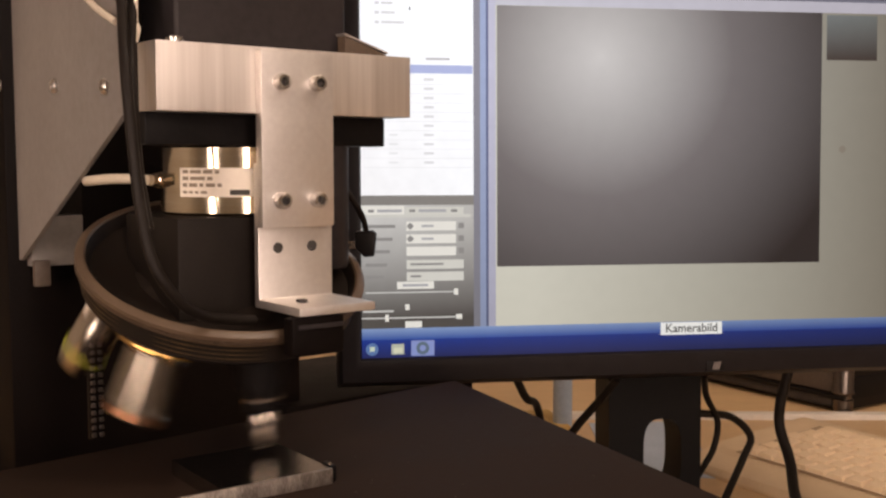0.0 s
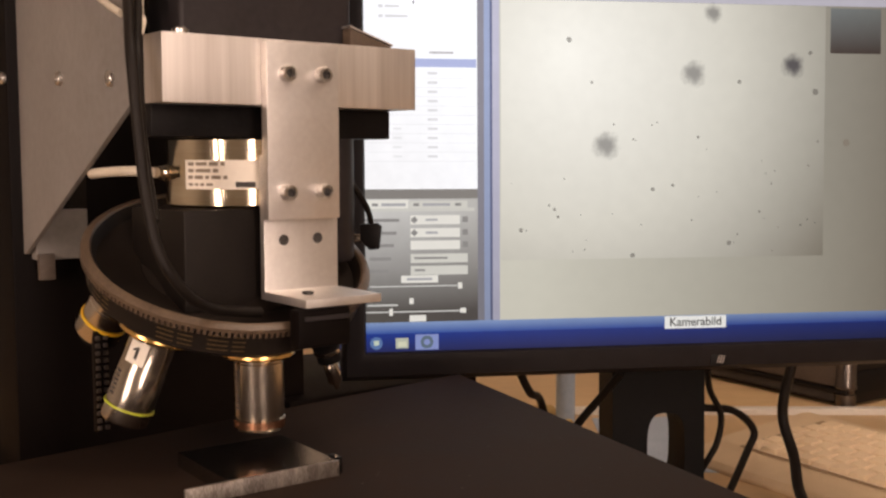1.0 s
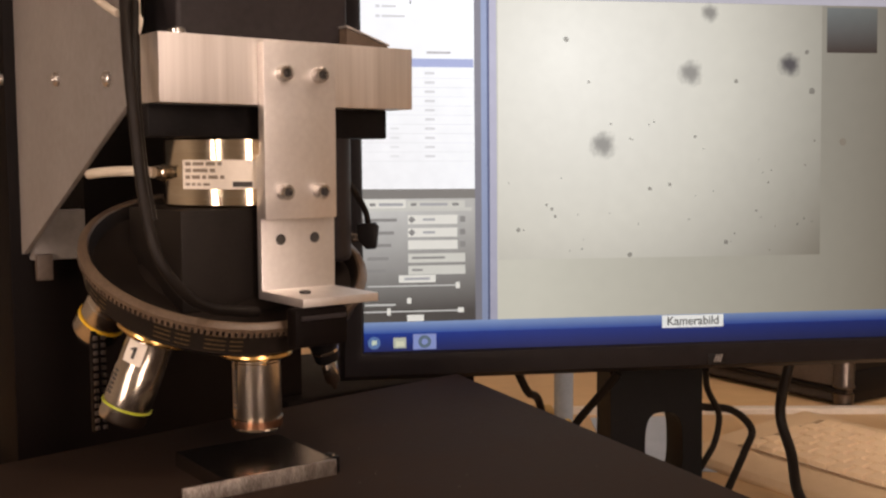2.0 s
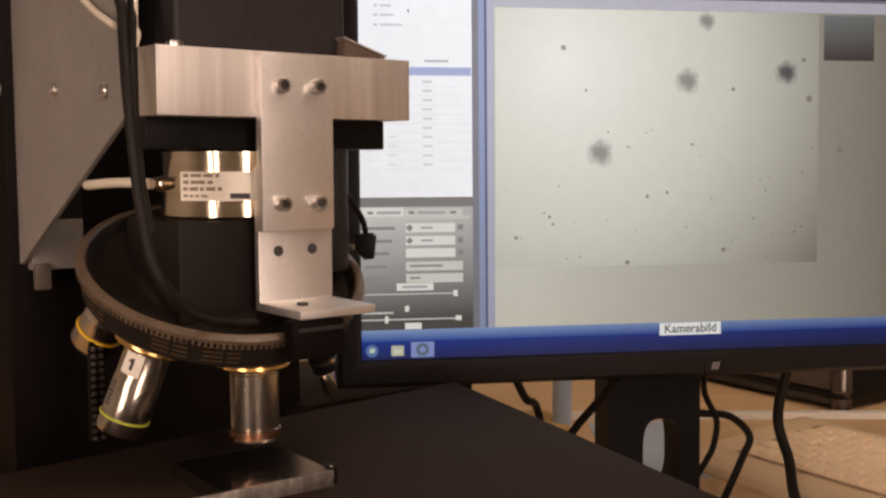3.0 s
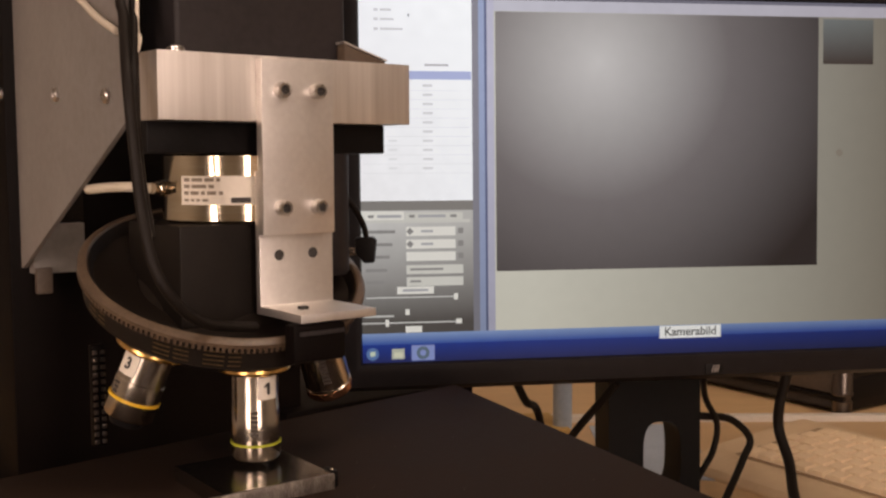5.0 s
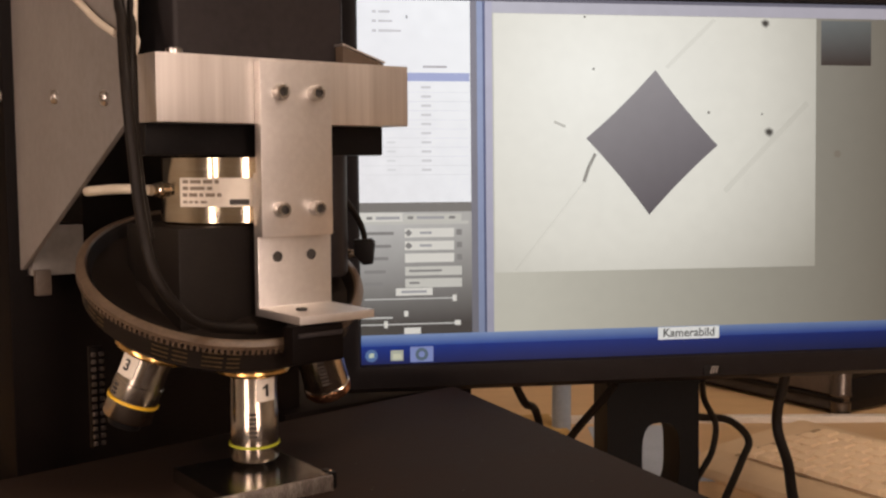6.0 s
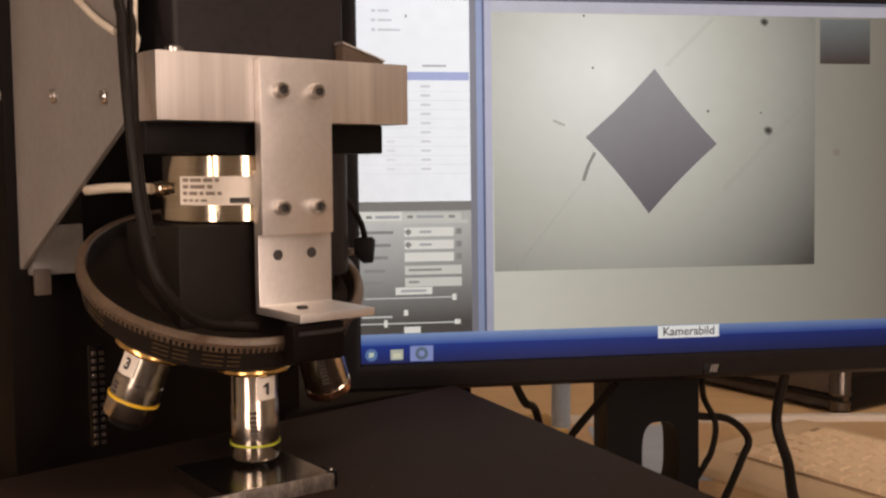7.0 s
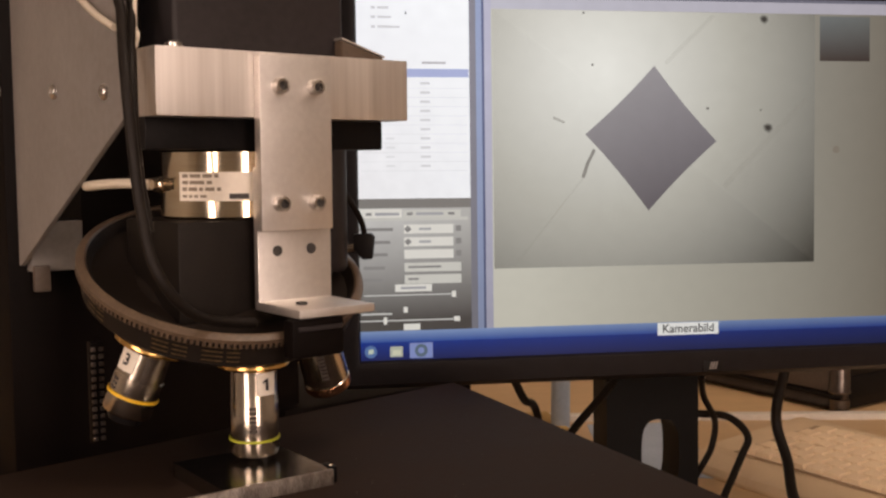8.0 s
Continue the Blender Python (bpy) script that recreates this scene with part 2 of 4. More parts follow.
def words(name, text, height, m, material, parent=None, label="", bold=0.0):
    """Raised lettering in the built-in font as a mesh; reads along x, stands up z, faces -y."""
    cu = bpy.data.curves.new("lettering", "FONT")
    cu.body, cu.size, cu.extrude, cu.align_x, cu.align_y = text, height, 0.00004, "CENTER", "CENTER"
    cu.offset = bold
    tmp = new("lettering", cu)
    me = bpy.data.meshes.new_from_object(tmp.evaluated_get(bpy.context.evaluated_depsgraph_get()))
    bpy.data.objects.remove(tmp)
    me.transform(m @ Matrix.Rotation(radians(90), 4, "X"))
    me.materials.clear()
    me.materials.append(material)
    ob = new(name, me)
    if parent:
        ob.parent = parent
    if label:
        tagged(ob, label)
    return ob


# ---------------------------------------------------------------- room
def structure(name, bm, material, label=""):
    return tagged(shell(name, bm, material), label, kind="structure")


structure("floor", box(-2.2, 2.7, -2.2, 2.7, -0.85, -0.75, 0), FLOORM, "grey linoleum floor of the laboratory")
structure("ceiling", box(-2.2, 2.7, -2.2, 2.7, 1.9, 2.0, 0), CEILM, "white painted ceiling")
structure("wall_north", box(-2.2, 2.7, 2.6, 2.7, -0.75, 1.9, 0), WALLM, "cream painted wall behind the desks")
structure("wall_south", box(-2.2, 2.7, -2.2, -2.1, -0.75, 1.9, 0), WALLM, "cream painted wall")
structure("wall_west", box(-2.2, -2.1, -2.1, 2.6, -0.75, 1.9, 0), WALLM, "cream painted wall")
structure("wall_east", box(2.6, 2.7, -2.1, 2.6, -0.75, 1.9, 0), WALLM, "cream painted wall")


def ceiling_lamp(x, y):
    lamp = thing("ceiling_lamp", pose(x, y, 1.9), "flat ceiling lamp with a warm white diffuser", "lamp", "ceiling lamps")
    part("housing", box(-0.6, 0.6, -0.17, 0.17, -0.02, 0, 0.003), WHITEP, lamp)
    part("diffuser", box(-0.56, 0.56, -0.145, 0.145, -0.026, -0.0195, 0.002), LAMPM, lamp, "glowing warm white diffuser")


ceiling_lamp(0.9, 0.2)


def added_light_panel(eye, target, w, h):
    """An added, unseen light panel with a glowing face on a pole, just behind its light."""
    lamp = thing("added_light_panel", pose(eye[0], eye[1], -0.75), "added tall light panel with a warm diffuser, out of view", "lamp", "standing lamps")
    head = Matrix.Translation((-eye[0], -eye[1], 0.75)) @ look(eye, target)
    shade = box(-w / 2 - 0.02, w / 2 + 0.02, -h / 2 - 0.02, h / 2 + 0.02, 0.012, 0.05, 0.004)
    shade.transform(head)
    part("shade", shade, BLACKP, lamp)
    face = box(-w / 2, w / 2, -h / 2, h / 2, 0.004, 0.012, 0)
    face.transform(head)
    part("diffuser", face, LAMPM, lamp, "glowing warm diffuser")
    top = head @ Vector((0, 0, 0.05))
    part("pole", tube([(top.x, top.y, 0.02), (top.x, top.y, 0.6), (top.x, top.y, top.z)], 0.012), BLACKP, lamp)
    part("foot", lathe([(0, 0), (0.16, 0), (0.16, 0.012), (0.02, 0.025), (0, 0.025)], pose(top.x, top.y, 0)), BLACKP, lamp)


# Bodies of the two added light panels, behind the camera.
added_light_panel((-0.86, -1.2, 0.62), (-0.1, 0.5, 0.3), 0.42, 1.4)
added_light_panel((0.74, -1.15, 0.62), (-0.1, 0.5, 0.3), 0.3, 1.4)


def desk(x0, x1, y0, y1, z, label):
    d = thing("desk", pose((x0 + x1) / 2, (y0 + y1) / 2, z - 0.75), label, "desk", "laboratory desks")
    w, l = (x1 - x0) / 2, (y1 - y0) / 2
    part("desktop", box(-w, w, -l, l, 0.722, 0.75, 0.003), DESK, d)
    for sx in (-1, 1):
        for sy in (-1, 1):
            part("leg", box(sx * (w - 0.06) - 0.025, sx * (w - 0.06) + 0.025, sy * (l - 0.06) - 0.025, sy * (l - 0.06) + 0.025, 0, 0.722, 0.003), GREY, d)
    return d


desk(-1.0, 1.0, 0.15, 1.2215, 0.0, "beech laminate desk that carries the tester and monitor")
desk(-1.0, 1.4, 1.2405, 2.1, 0.0, "beech laminate desk behind, with a black device")
ledge = thing("edge_rail", pose(0.2, 1.231, 0.0), "white painted rail along the back of the desk", "rail")
part("rail", box(-1.2, 1.2, -0.008, 0.008, -0.02, 0.006, 0.002), WHITEP, ledge)
part("rail_foot", box(-1.2, 1.2, -0.007, 0.007, -0.75, -0.02, 0.002), GREY, ledge)

# ---------------------------------------------------------------- hardness tester
TESTER = pose(-0.1235, 0.475, 0, 0, 0, 38)


def hex_screw(parent, m, r=0.0038, h=0.0052, name="screw"):
    """A socket cap screw whose head points along the local -y of m."""
    turn = m @ Matrix.Rotation(radians(90), 4, "X")
    bm = lathe([(r, 0), (r, h * 0.8), (r * 0.86, h), (r * 0.58, h * 0.98), (r * 0.5, h * 0.5), (0, h * 0.45)], turn, 24)
    ob = part(name, bm, [SCREWM, INK_RECESS], parent)
    # Socket faces are coloured dark to stand for the shade in the recess.
    for f in list(ob.data.polygons)[24 * 4:]:
        f.material_index = 1
    return ob


def hardness_tester():
    t = thing("hardness_tester", TESTER, "black and aluminium bench hardness tester on the desk", "machine")
    part("base", box(-0.03, 0.0999, -0.02, 0.34, 0.0, 0.1, 0.004), BLACK, t, "black machine base")
    part("rear_base", box(0.17, 0.34, 0.19, 0.34, 0.0, 0.13, 0.004), BLACK, t, "black rear base cover")
    part("column", box(-0.008, 0.19, 0.203, 0.33, 0.1, 0.56, 0.002), BLACK, t, "tall black column")
    cheek = part("side_plate", prism([(0.031, 0.56), (0.0335, 0.3236), (0.1995, 0.2417), (0.2025, 0.2417), (0.2025, 0.56)], -0.0015, 0.0015, 0.0006, "x"),
                 GREY, t, "grey painted side plate with a slanted lower edge")
    for y, z in ((0.0558, 0.3366), (0.1283, 0.3406)):
        part("bolt", lathe([(0.0038, 0), (0.0038, 0.0016), (0.003, 0.0024), (0.0019, 0.0024), (0.0017, 0.0012), (0, 0.001)],
                           pose(-0.0015, y, z, 0, -90, 0), 20), SCREWM, cheek)
    part("bolt", lathe([(0.0038, 0), (0.0038, 0.0016), (0.003, 0.0024), (0.0019, 0.0024), (0.0017, 0.0012), (0, 0.001)],
                       pose(-0.008, 0.2075, 0.3448, 0, -90, 0), 20), SCREWM, t)
    inner = part("inner_plate", box(0.003, 0.034, 0.193, 0.203, 0.238, 0.268, 0.001), GREY, t, "grey plate on the column")
    part("inner_web", box(0.0016, 0.034, 0.1935, 0.203, 0.2685, 0.56, 0.001), RUBBER, t, "dark web behind the side plate")
    # Dimmer than the plate: the shadow over the tab is put into its colour.
    part("tab", box(0.003, 0.0125, 0.1885, 0.193, 0.2265, 0.242, 0.001), BANDM, inner)
    part("upper_housing", box(0.0183, 0.1123, 0.0205, 0.059, 0.3545, 0.56, 0.0025, 3), HOUSE, t, "black drive housing")
    part("crossbar", box(0.0, 0.1386, 0.0, 0.0203, 0.3235, 0.3545, 0.0005), ALU, t, "brushed aluminium crossbar")
    part("clamp_block", box(0.001, 0.1335, 0.016, 0.036, 0.3085, 0.3235, 0.001), BLACKP, t, "black plate under the crossbar")
    part("shim", prism([(0.1065, 0.3545), (0.1315, 0.3545), (0.1315, 0.3565), (0.1065, 0.3645)], 0.012, 0.0195, 0.0003), SHIM, t, "small brown wedge on the crossbar")
    part("wedge_cap", prism([(0.106, 0.3648), (0.1325, 0.3568), (0.1325, 0.3576), (0.106, 0.3657)], 0.0115, 0.0197), ALUM, t, "thin bright metal cap")
    part("stud", lathe([(0.004, 0), (0.004, 0.0022), (0.003, 0.003), (0, 0.003)], pose(0.0125, 0.008, 0.3545), 16), SCREWM, t)
    # force sensor
    cell = part("load_cell", lathe([(0, 0.2745), (0.0365, 0.2745), (0.038, 0.276), (0.038, 0.3075), (0.0365, 0.3085), (0, 0.3085)],
                                   pose(0.062, 0.046, 0), 72), CELL, t, "polished steel force sensor drum")
    sensor_label(cell)
    way = Vector((-0.0055, -0.015, 0.0005))
    part("connector", lathe([(0.0042, 0), (0.0042, 0.004), (0.0034, 0.0045), (0.0034, 0.009), (0.0028, 0.0095), (0.0028, 0.013), (0, 0.013)],
                            TESTER.inverted() @ Matrix.Translation((-0.1355, 0.5345, 0.2914)) @ way.to_track_quat("Z", "Y").to_matrix().to_4x4(), 20), STEEL, t, "chrome cable connector")
    part("carrier", box(0.0143, 0.088, 0.0125, 0.075, 0.226, 0.2745, 0.0015), RUBBER, t, "black turret carrier block")
    # front bracket
    plate = part("mounting_plate", box(0.0485, 0.0878, -0.006, -0.0002, 0.2697, 0.3527, 0.0005), ALUM, t, "milled aluminium mounting plate")
    for x, z in ((0.0584, 0.3382), (0.0778, 0.3382), (0.0581, 0.2826), (0.0778, 0.2826)):
        hex_screw(plate, pose(x, -0.006, z))
    angle = part("angle_bracket", prism([(0.0, 0.3), (0.0, 0.2353), (-0.038, 0.2353), (-0.038, 0.2313), (0.004, 0.2313), (0.004, 0.3)], 0.0492, 0.0902, 0.0005, "x"),
                 ALUM, t, "aluminium angle bracket with two holes")
    for x, z in ((0.0597, 0.2596), (0.0786, 0.2598)):
        # Each hole is a shallow disc whose dark colour stands for the shade inside.
        part("hole", lathe([(0.0026, 0), (0.0026, 0.0003), (0.0019, 0.0004), (0.0018, 0.0002), (0, 0.0002)],
                           pose(x, 0.0, z, 90, 0, 0), 20), INK_RECESS, angle, "threaded hole as a disc, its inner shade put in as dark colour")
    part("square_nut", box(0.0588, 0.0628, -0.0222, -0.0182, 0.2353, 0.2368, 0.0003), INK_RECESS, angle)
    cover = part("turret_motor", box(0.0455, 0.0735, -0.0375, -0.0285, 0.2128, 0.2309, 0.0022), BLACK, t, "black cover under the bracket")
    part("cover_lip", box(0.0485, 0.0725, -0.0382, -0.0376, 0.2255, 0.2275, 0.0002), HOUSE, cover)
    part("sensor_head", lathe([(0, 0), (0.0105, 0), (0.012, 0.002), (0.012, 0.0636), (0, 0.0636)], pose(0.104, 0.028, 0.245), 24), HOUSE, t)
    # toothed rack at the column's foot
    rack = part("rack", box(-0.0026, 0.0042, 0.0851, 0.09, 0.1575, 0.2105, 0.0003), BLACK, t, "black rack with two rows of metal teeth")
    tooth = None
    for x in (-0.0014, 0.0026):
        for i in range(13):
            if tooth is None:
                tooth = part("tooth", box(-0.0011, 0.0011, 0.0834, 0.0853, 0.159, 0.161, 0.0003), SMOKE, rack)
                o = tooth
            else:
                o = tooth.copy()
                scene.collection.objects.link(o)
            o.location = (x, 0, 0.0039 * i)
    return t


def sensor_label(cell):
    """A paper sticker round the drum, with short printed lines."""
    def band(a0, a1, z0, z1, r, n=20):
        bm = bmesh.new()
        rows = []
        for i in range(n + 1):
            a = radians(a0 + (a1 - a0) * i / n)
            x, y = 0.062 + r * math.cos(a), 0.046 + r * math.sin(a)
            x1, y1 = 0.062 + (r - 0.0004) * math.cos(a), 0.046 + (r - 0.0004) * math.sin(a)
            rows.append([bm.verts.new(v) for v in ((x, y, z0), (x, y, z1), (x1, y1, z1), (x1, y1, z0))])
        for a, b in zip(rows, rows[1:]):
            for k in range(4):
                bm.faces.new((a[k], a[(k + 1) % 4], b[(k + 1) % 4], b[k])).smooth = True
        bm.faces.new(rows[0])
        bm.faces.new(rows[-1][::-1])
        return bm
    st = part("sticker", band(198, 286, 0.2838, 0.2978, 0.0382), PAPER, cell, "cream sticker with printed lines")
    for row in range(4):
        a, z = 201.0, 0.2951 - row * 0.0032
        for w in ((5, 9, 7, 3), (5, 12, 4), (4, 7, 3, 7, 3), (4, 3, 3, 5))[row]:
            part("printed_bar", band(a, a + w, z, z + (0.0017 if row < 3 else 0.0012), 0.03835, 6), INKB, st)
            a += w + 1.8
    part("printed_mark", band(238, 252, 0.2848, 0.2874, 0.03835, 8), INK_RECESS, st)


hardness_tester()

# ---------------------------------------------------------------- turret
AZ, LEAN, TOOL, HUB, STEP = 30.3, 24.0, 22.3, Vector((-0.108, 0.5406, 0.2513)), 59.5
_n = Vector((math.sin(radians(AZ)), -math.cos(radians(AZ)), 0))
_a = _n * math.sin(radians(LEAN)) + Vector((0, 0, math.cos(radians(LEAN))))
_e = _n * math.cos(radians(LEAN)) - Vector((0, 0, math.sin(radians(LEAN))))
_r = _a.cross(_e)
TURRET = Matrix.Translation(HUB) @ Matrix((_e, _r, _a)).transposed().to_4x4()


def seat(k):
    """The pose of the seat k steps round the wheel: its -z is the way in which the tool there points."""
    return Matrix.Rotation(radians(k * STEP + 2.0), 4, "Z") @ Matrix.Translation((0.0496, 0, -0.0278)) @ Matrix.Rotation(radians(-TOOL), 4, "Y")


def objective(turret, k, profile, bands, label="", engraved=(), engraving=()):
    m = seat(k)
    o = part("objective", lathe([(0, 0.0)] + profile + [(0, profile[-1][1])], m, 48), STEEL, turret, label)
    part("mount_ring", lathe([(0, 0.0012), (0.0172, 0.0012), (0.0178, 0.0004), (0.0178, -0.0011), (0.0172, -0.0017), (0.0145, -0.0019), (0.014, -0.003), (0, -0.003)], m, 40), GOLD, o, "brass mount ring")
    for r, z0, z1, mt, text in bands:
        part("colour_band", lathe([(r - 0.0005, z0), (r, z0), (r, z1), (r - 0.0005, z1)], m, 40), mt, o, text)
    for z in engraved:
        rr = [q for q, h in profile if h >= z][-1]
        part("groove", lathe([(rr - 0.0004, z), (rr + 0.00012, z), (rr + 0.00012, z - 0.0004), (rr - 0.0004, z - 0.0004)], m, 40), INK_RECESS, o)
    for a0, z0, n in engraving:
        for i in range(n):
            bm = bmesh.new()
            rr = [q for q, h in profile if h >= z0 - 0.0022 * i][-1] + 0.00012
            rows = [[bm.verts.new(m @ Vector((rr * math.cos(radians(a)), rr * math.sin(radians(a)), h))) for h in (z0 - 0.0022 * i, z0 - 0.0022 * i - 0.0014)]
                    for a in (a0, a0 + 9, a0 + 18)]
            for a, b in zip(rows, rows[1:]):
                bm.faces.new((a[0], b[0], b[1], a[1]))
            part("engraved_mark", bm, DUSTM, o)
    return o, m


def tag_on(o, m, r, angle, z, number):
    """A small white paper tag with a number, wrapped on a sleeve of radius r."""
    bm = bmesh.new()
    rows = []
    for i in range(9):
        a = radians(angle - 24 + 48 * i / 8)
        rows.append([bm.verts.new(m @ Vector((q * math.cos(a), q * math.sin(a), h))) for q, h in
                     ((r + 0.0004, z - 0.0055), (r + 0.0004, z + 0.0055), (r, z + 0.0055), (r, z - 0.0055))])
    for a, b in zip(rows, rows[1:]):
        for k in range(4):
            bm.faces.new((a[k], a[(k + 1) % 4], b[(k + 1) % 4], b[k]))
    bm.faces.new(rows[0])
    bm.faces.new(rows[-1][::-1])
    part("number_tag", bm, PAPER, o, "white paper tag with a number")
    w = m @ Matrix.Rotation(radians(angle), 4, "Z") @ Matrix.Translation((r + 0.0006, 0, z)) @ Matrix.Rotation(radians(90), 4, "Z")
    if number == "1":
        one = prism([(-0.0006, -0.0029), (0.0009, -0.0029), (0.0009, 0.0029), (-0.0003, 0.0029), (-0.0021, 0.0015), (-0.0021, 0.0006), (-0.0006, 0.0013)], -0.0001, 0.0001)
        one.transform(w)
        part("number", one, INK_RECESS, o)
    else:
        words("number", number, 0.0078, w, INK_RECESS, o, bold=0.00022)


def objective_turret():
    t = thing("objective_turret", TURRET, "tilted black toothed turret wheel with steel objectives", "turret")
    wheel = part("wheel", lathe([(0.043, -0.0105), (0.0645, -0.0072), (0.0672, -0.001), (0.0682, 0.0), (0.0705, -0.0004), (0.0722, -0.0016), (0.0722, -0.0034), (0.0692, -0.0036),
                                 (0.0686, -0.0062), (0.0686, -0.0172), (0.0662, -0.0196), (0.043, -0.0289), (0.043, -0.0105)], Matrix(), 120), [DISH, RIM], t, "dark wheel with a worn brown rim")
    for f in wheel.data.polygons:
        rad = Vector(f.center[:2]).length
        if rad > 0.0665 and f.center[2] > -0.0036:
            f.material_index = 1
    part("hub", lathe([(0, -0.004), (0.03, -0.004), (0.0429, -0.0112), (0.0429, -0.0288), (0.02, -0.038), (0, -0.0385)], Matrix(), 48), DISH, t)
    teeth = bmesh.new()
    for i in range(162):
        m = Matrix.Rotation(2 * math.pi * i / 162, 4, "Z")
        bmesh.ops.create_cube(teeth, size=1, matrix=m @ Matrix.Translation((0.0704, 0, -0.0045)) @ Matrix.Diagonal((0.0034, 0.0014, 0.0027, 1)))
    tagged(part("tooth_ring", teeth, RIM, t, "ring of fine belt teeth"), kind="stuff")
    # long engraved lines on the wheel's side, in groups
    for k in range(-3, 3):
        for a0, wide in ((14, 7), (22.5, 6), (34, 8), (43.5, 5)):
            for j in range(4):
                z, a = -0.0082 - 0.0024 * j, k * STEP + a0
                bm = bmesh.new()
                rows = [[bm.verts.new((0.0688 * math.cos(radians(a + wide * i / 4)), 0.0688 * math.sin(radians(a + wide * i / 4)), h)) for h in (z, z + 0.0008)] for i in range(5)]
                for p, q in zip(rows, rows[1:]):
                    bm.faces.new((p[0], q[0], q[1], p[1]))
                part("engraved_line", bm, TARNISH, t)
    # steel objective with a copper ring
    o, m = objective(t, 0, [(0.0117, 0.0), (0.0117, -0.0045), (0.0121, -0.005), (0.0121, -0.0309), (0.0117, -0.0313), (0.0117, -0.032), (0.0124, -0.0325), (0.0124, -0.0365), (0.0114, -0.0381), (0.0085, -0.0383)],
                     [(0.0126, -0.0329, -0.0364, COPPER, "copper coloured ring")], label="steel objective with a copper ring", engraved=(-0.0047,), engraving=((-88, -0.008, 9),))
    # long objective with a green band
    o, m = objective(t, -1, [(0.0115, 0.0), (0.0115, -0.0185), (0.0118, -0.019), (0.0118, -0.044), (0.0112, -0.0454), (0.0075, -0.0456)],
                     [(0.0124, -0.0372, -0.0382, GREENB, "green band")], label="steel objective with a green band and tag 1", engraved=(-0.0187,), engraving=((-34, -0.0205, 6),))
    part("nose", lathe([(0, -0.045), (0.0062, -0.0454), (0.005, -0.047), (0.0028, -0.0478), (0, -0.0478)], m, 32), STEEL, o)
    tag_on(o, m, 0.0118, 8, -0.0095, "1")
    o, m = objective(t, -2, [(0.0118, 0.0), (0.0118, -0.0165), (0.0122, -0.017), (0.0122, -0.0345), (0.0114, -0.0357), (0.009, -0.0359)],
                     [(0.0127, -0.0254, -0.0268, YELLOWB, "yellow band")], label="steel objective with a yellow band and tag 3", engraved=(-0.0167,), engraving=((-30, -0.0185, 3),))
    tag_on(o, m, 0.0122, -6, -0.0085, "3")
    part("nose", lathe([(0, -0.0353), (0.0095, -0.0354), (0.0078, -0.0398), (0, -0.0404)], m, 32), BLACKP, o)
    # the indenter, slim and long
    m = seat(1)
    ind = part("indenter", lathe([(0, 0), (0.0095, 0), (0.0095, -0.014), (0.0072, -0.018), (0.0066, -0.0266), (0.003, -0.0272)], m, 32), BLACKP, t, "slim black indenter with a steel tip")
    part("collar", lathe([(0.0066, -0.0192), (0.0074, -0.0194), (0.0074, -0.0212), (0.0066, -0.0214)], m, 32), STEEL, ind, "narrow chrome collar")
    part("indenter_tip", lathe([(0.0038, -0.0268), (0.0041, -0.0272), (0.0041, -0.0398), (0.0036, -0.0408), (0.0022, -0.0412), (0.0012, -0.0455), (0, -0.0459)], m, 32), STEEL, ind, "bright steel tip")
    # a pale blanking plug on the far side
    m = seat(3)
    part("blanking_plug", lathe([(0, 0), (0.0095, 0), (0.0095, -0.006), (0.0075, -0.0105), (0.003, -0.0125), (0, -0.0127)], m, 32), SHIM, t, "rounded brown blanking plug")
    return t


turret = objective_turret()

# ---------------------------------------------------------------- stage and specimen
def cross_stage():
    s = thing("stage", pose(0, 0, 0), "black anodised flat machine stage", "stage")
    part("stage_plate", prism([(0.0109, 0.7269), (0.185, 0.351), (0.12, 0.30), (-0.20, 0.33), (-0.30, 0.4290)], 0.137, 0.15, 0.0006, "z"), STAGE, s)
    part("pedestal", box(-0.12, 0.05, 0.36, 0.45, 0.0, 0.137, 0.002), BLACK, s)
    return s


cross_stage()
dust = bmesh.new()
rng_dust = random.Random(5)
for _ in range(70):
    dx, dy = rng_dust.uniform(-0.17, 0.13), rng_dust.uniform(0.42, 0.62)
    if abs(dx - 0.012) < (0.72 - dy) * 0.42:
        q = rng_dust.uniform(0.0002, 0.00075)
        dust.faces.new([dust.verts.new((dx + q * math.cos(a) * rng_dust.uniform(0.6, 1.2), dy + q * math.sin(a), 0.1503)) for a in (0, 1.2, 2.5, 3.8, 5.0)])
tagged(shell("dust", dust, DUSTM), "grey dust flecks on the black stage", "dust", kind="stuff")


def specimen_block():
    v = thing("specimen_block", pose(-0.0806, 0.4715, 0.15, 0, 0, 36.1), "polished steel test block with a scratched front edge", "test block")
    part("block", box(-0.018, 0.0375, -0.0005, 0.056, 0.0, 0.0072, 0), MIRROR, v, "mirror polished steel block")
    part("front_edge", box(-0.0386, 0.0376, -0.0026, -0.0008, 0.0, 0.0074, 0.0003), SCRATCH, v, "scratched bright front edge")
    part("end_pin", lathe([(0.0011, 0), (0.0011, 0.0078), (0.0007, 0.0083), (0, 0.0083)], pose(0.0395, 0.0035, 0), 14), STEEL, v)
    part("end_clip", box(0.0378, 0.0412, 0.0005, 0.009, 0.0, 0.0078, 0.0004), BLACKP, v)
    return v


specimen_block()


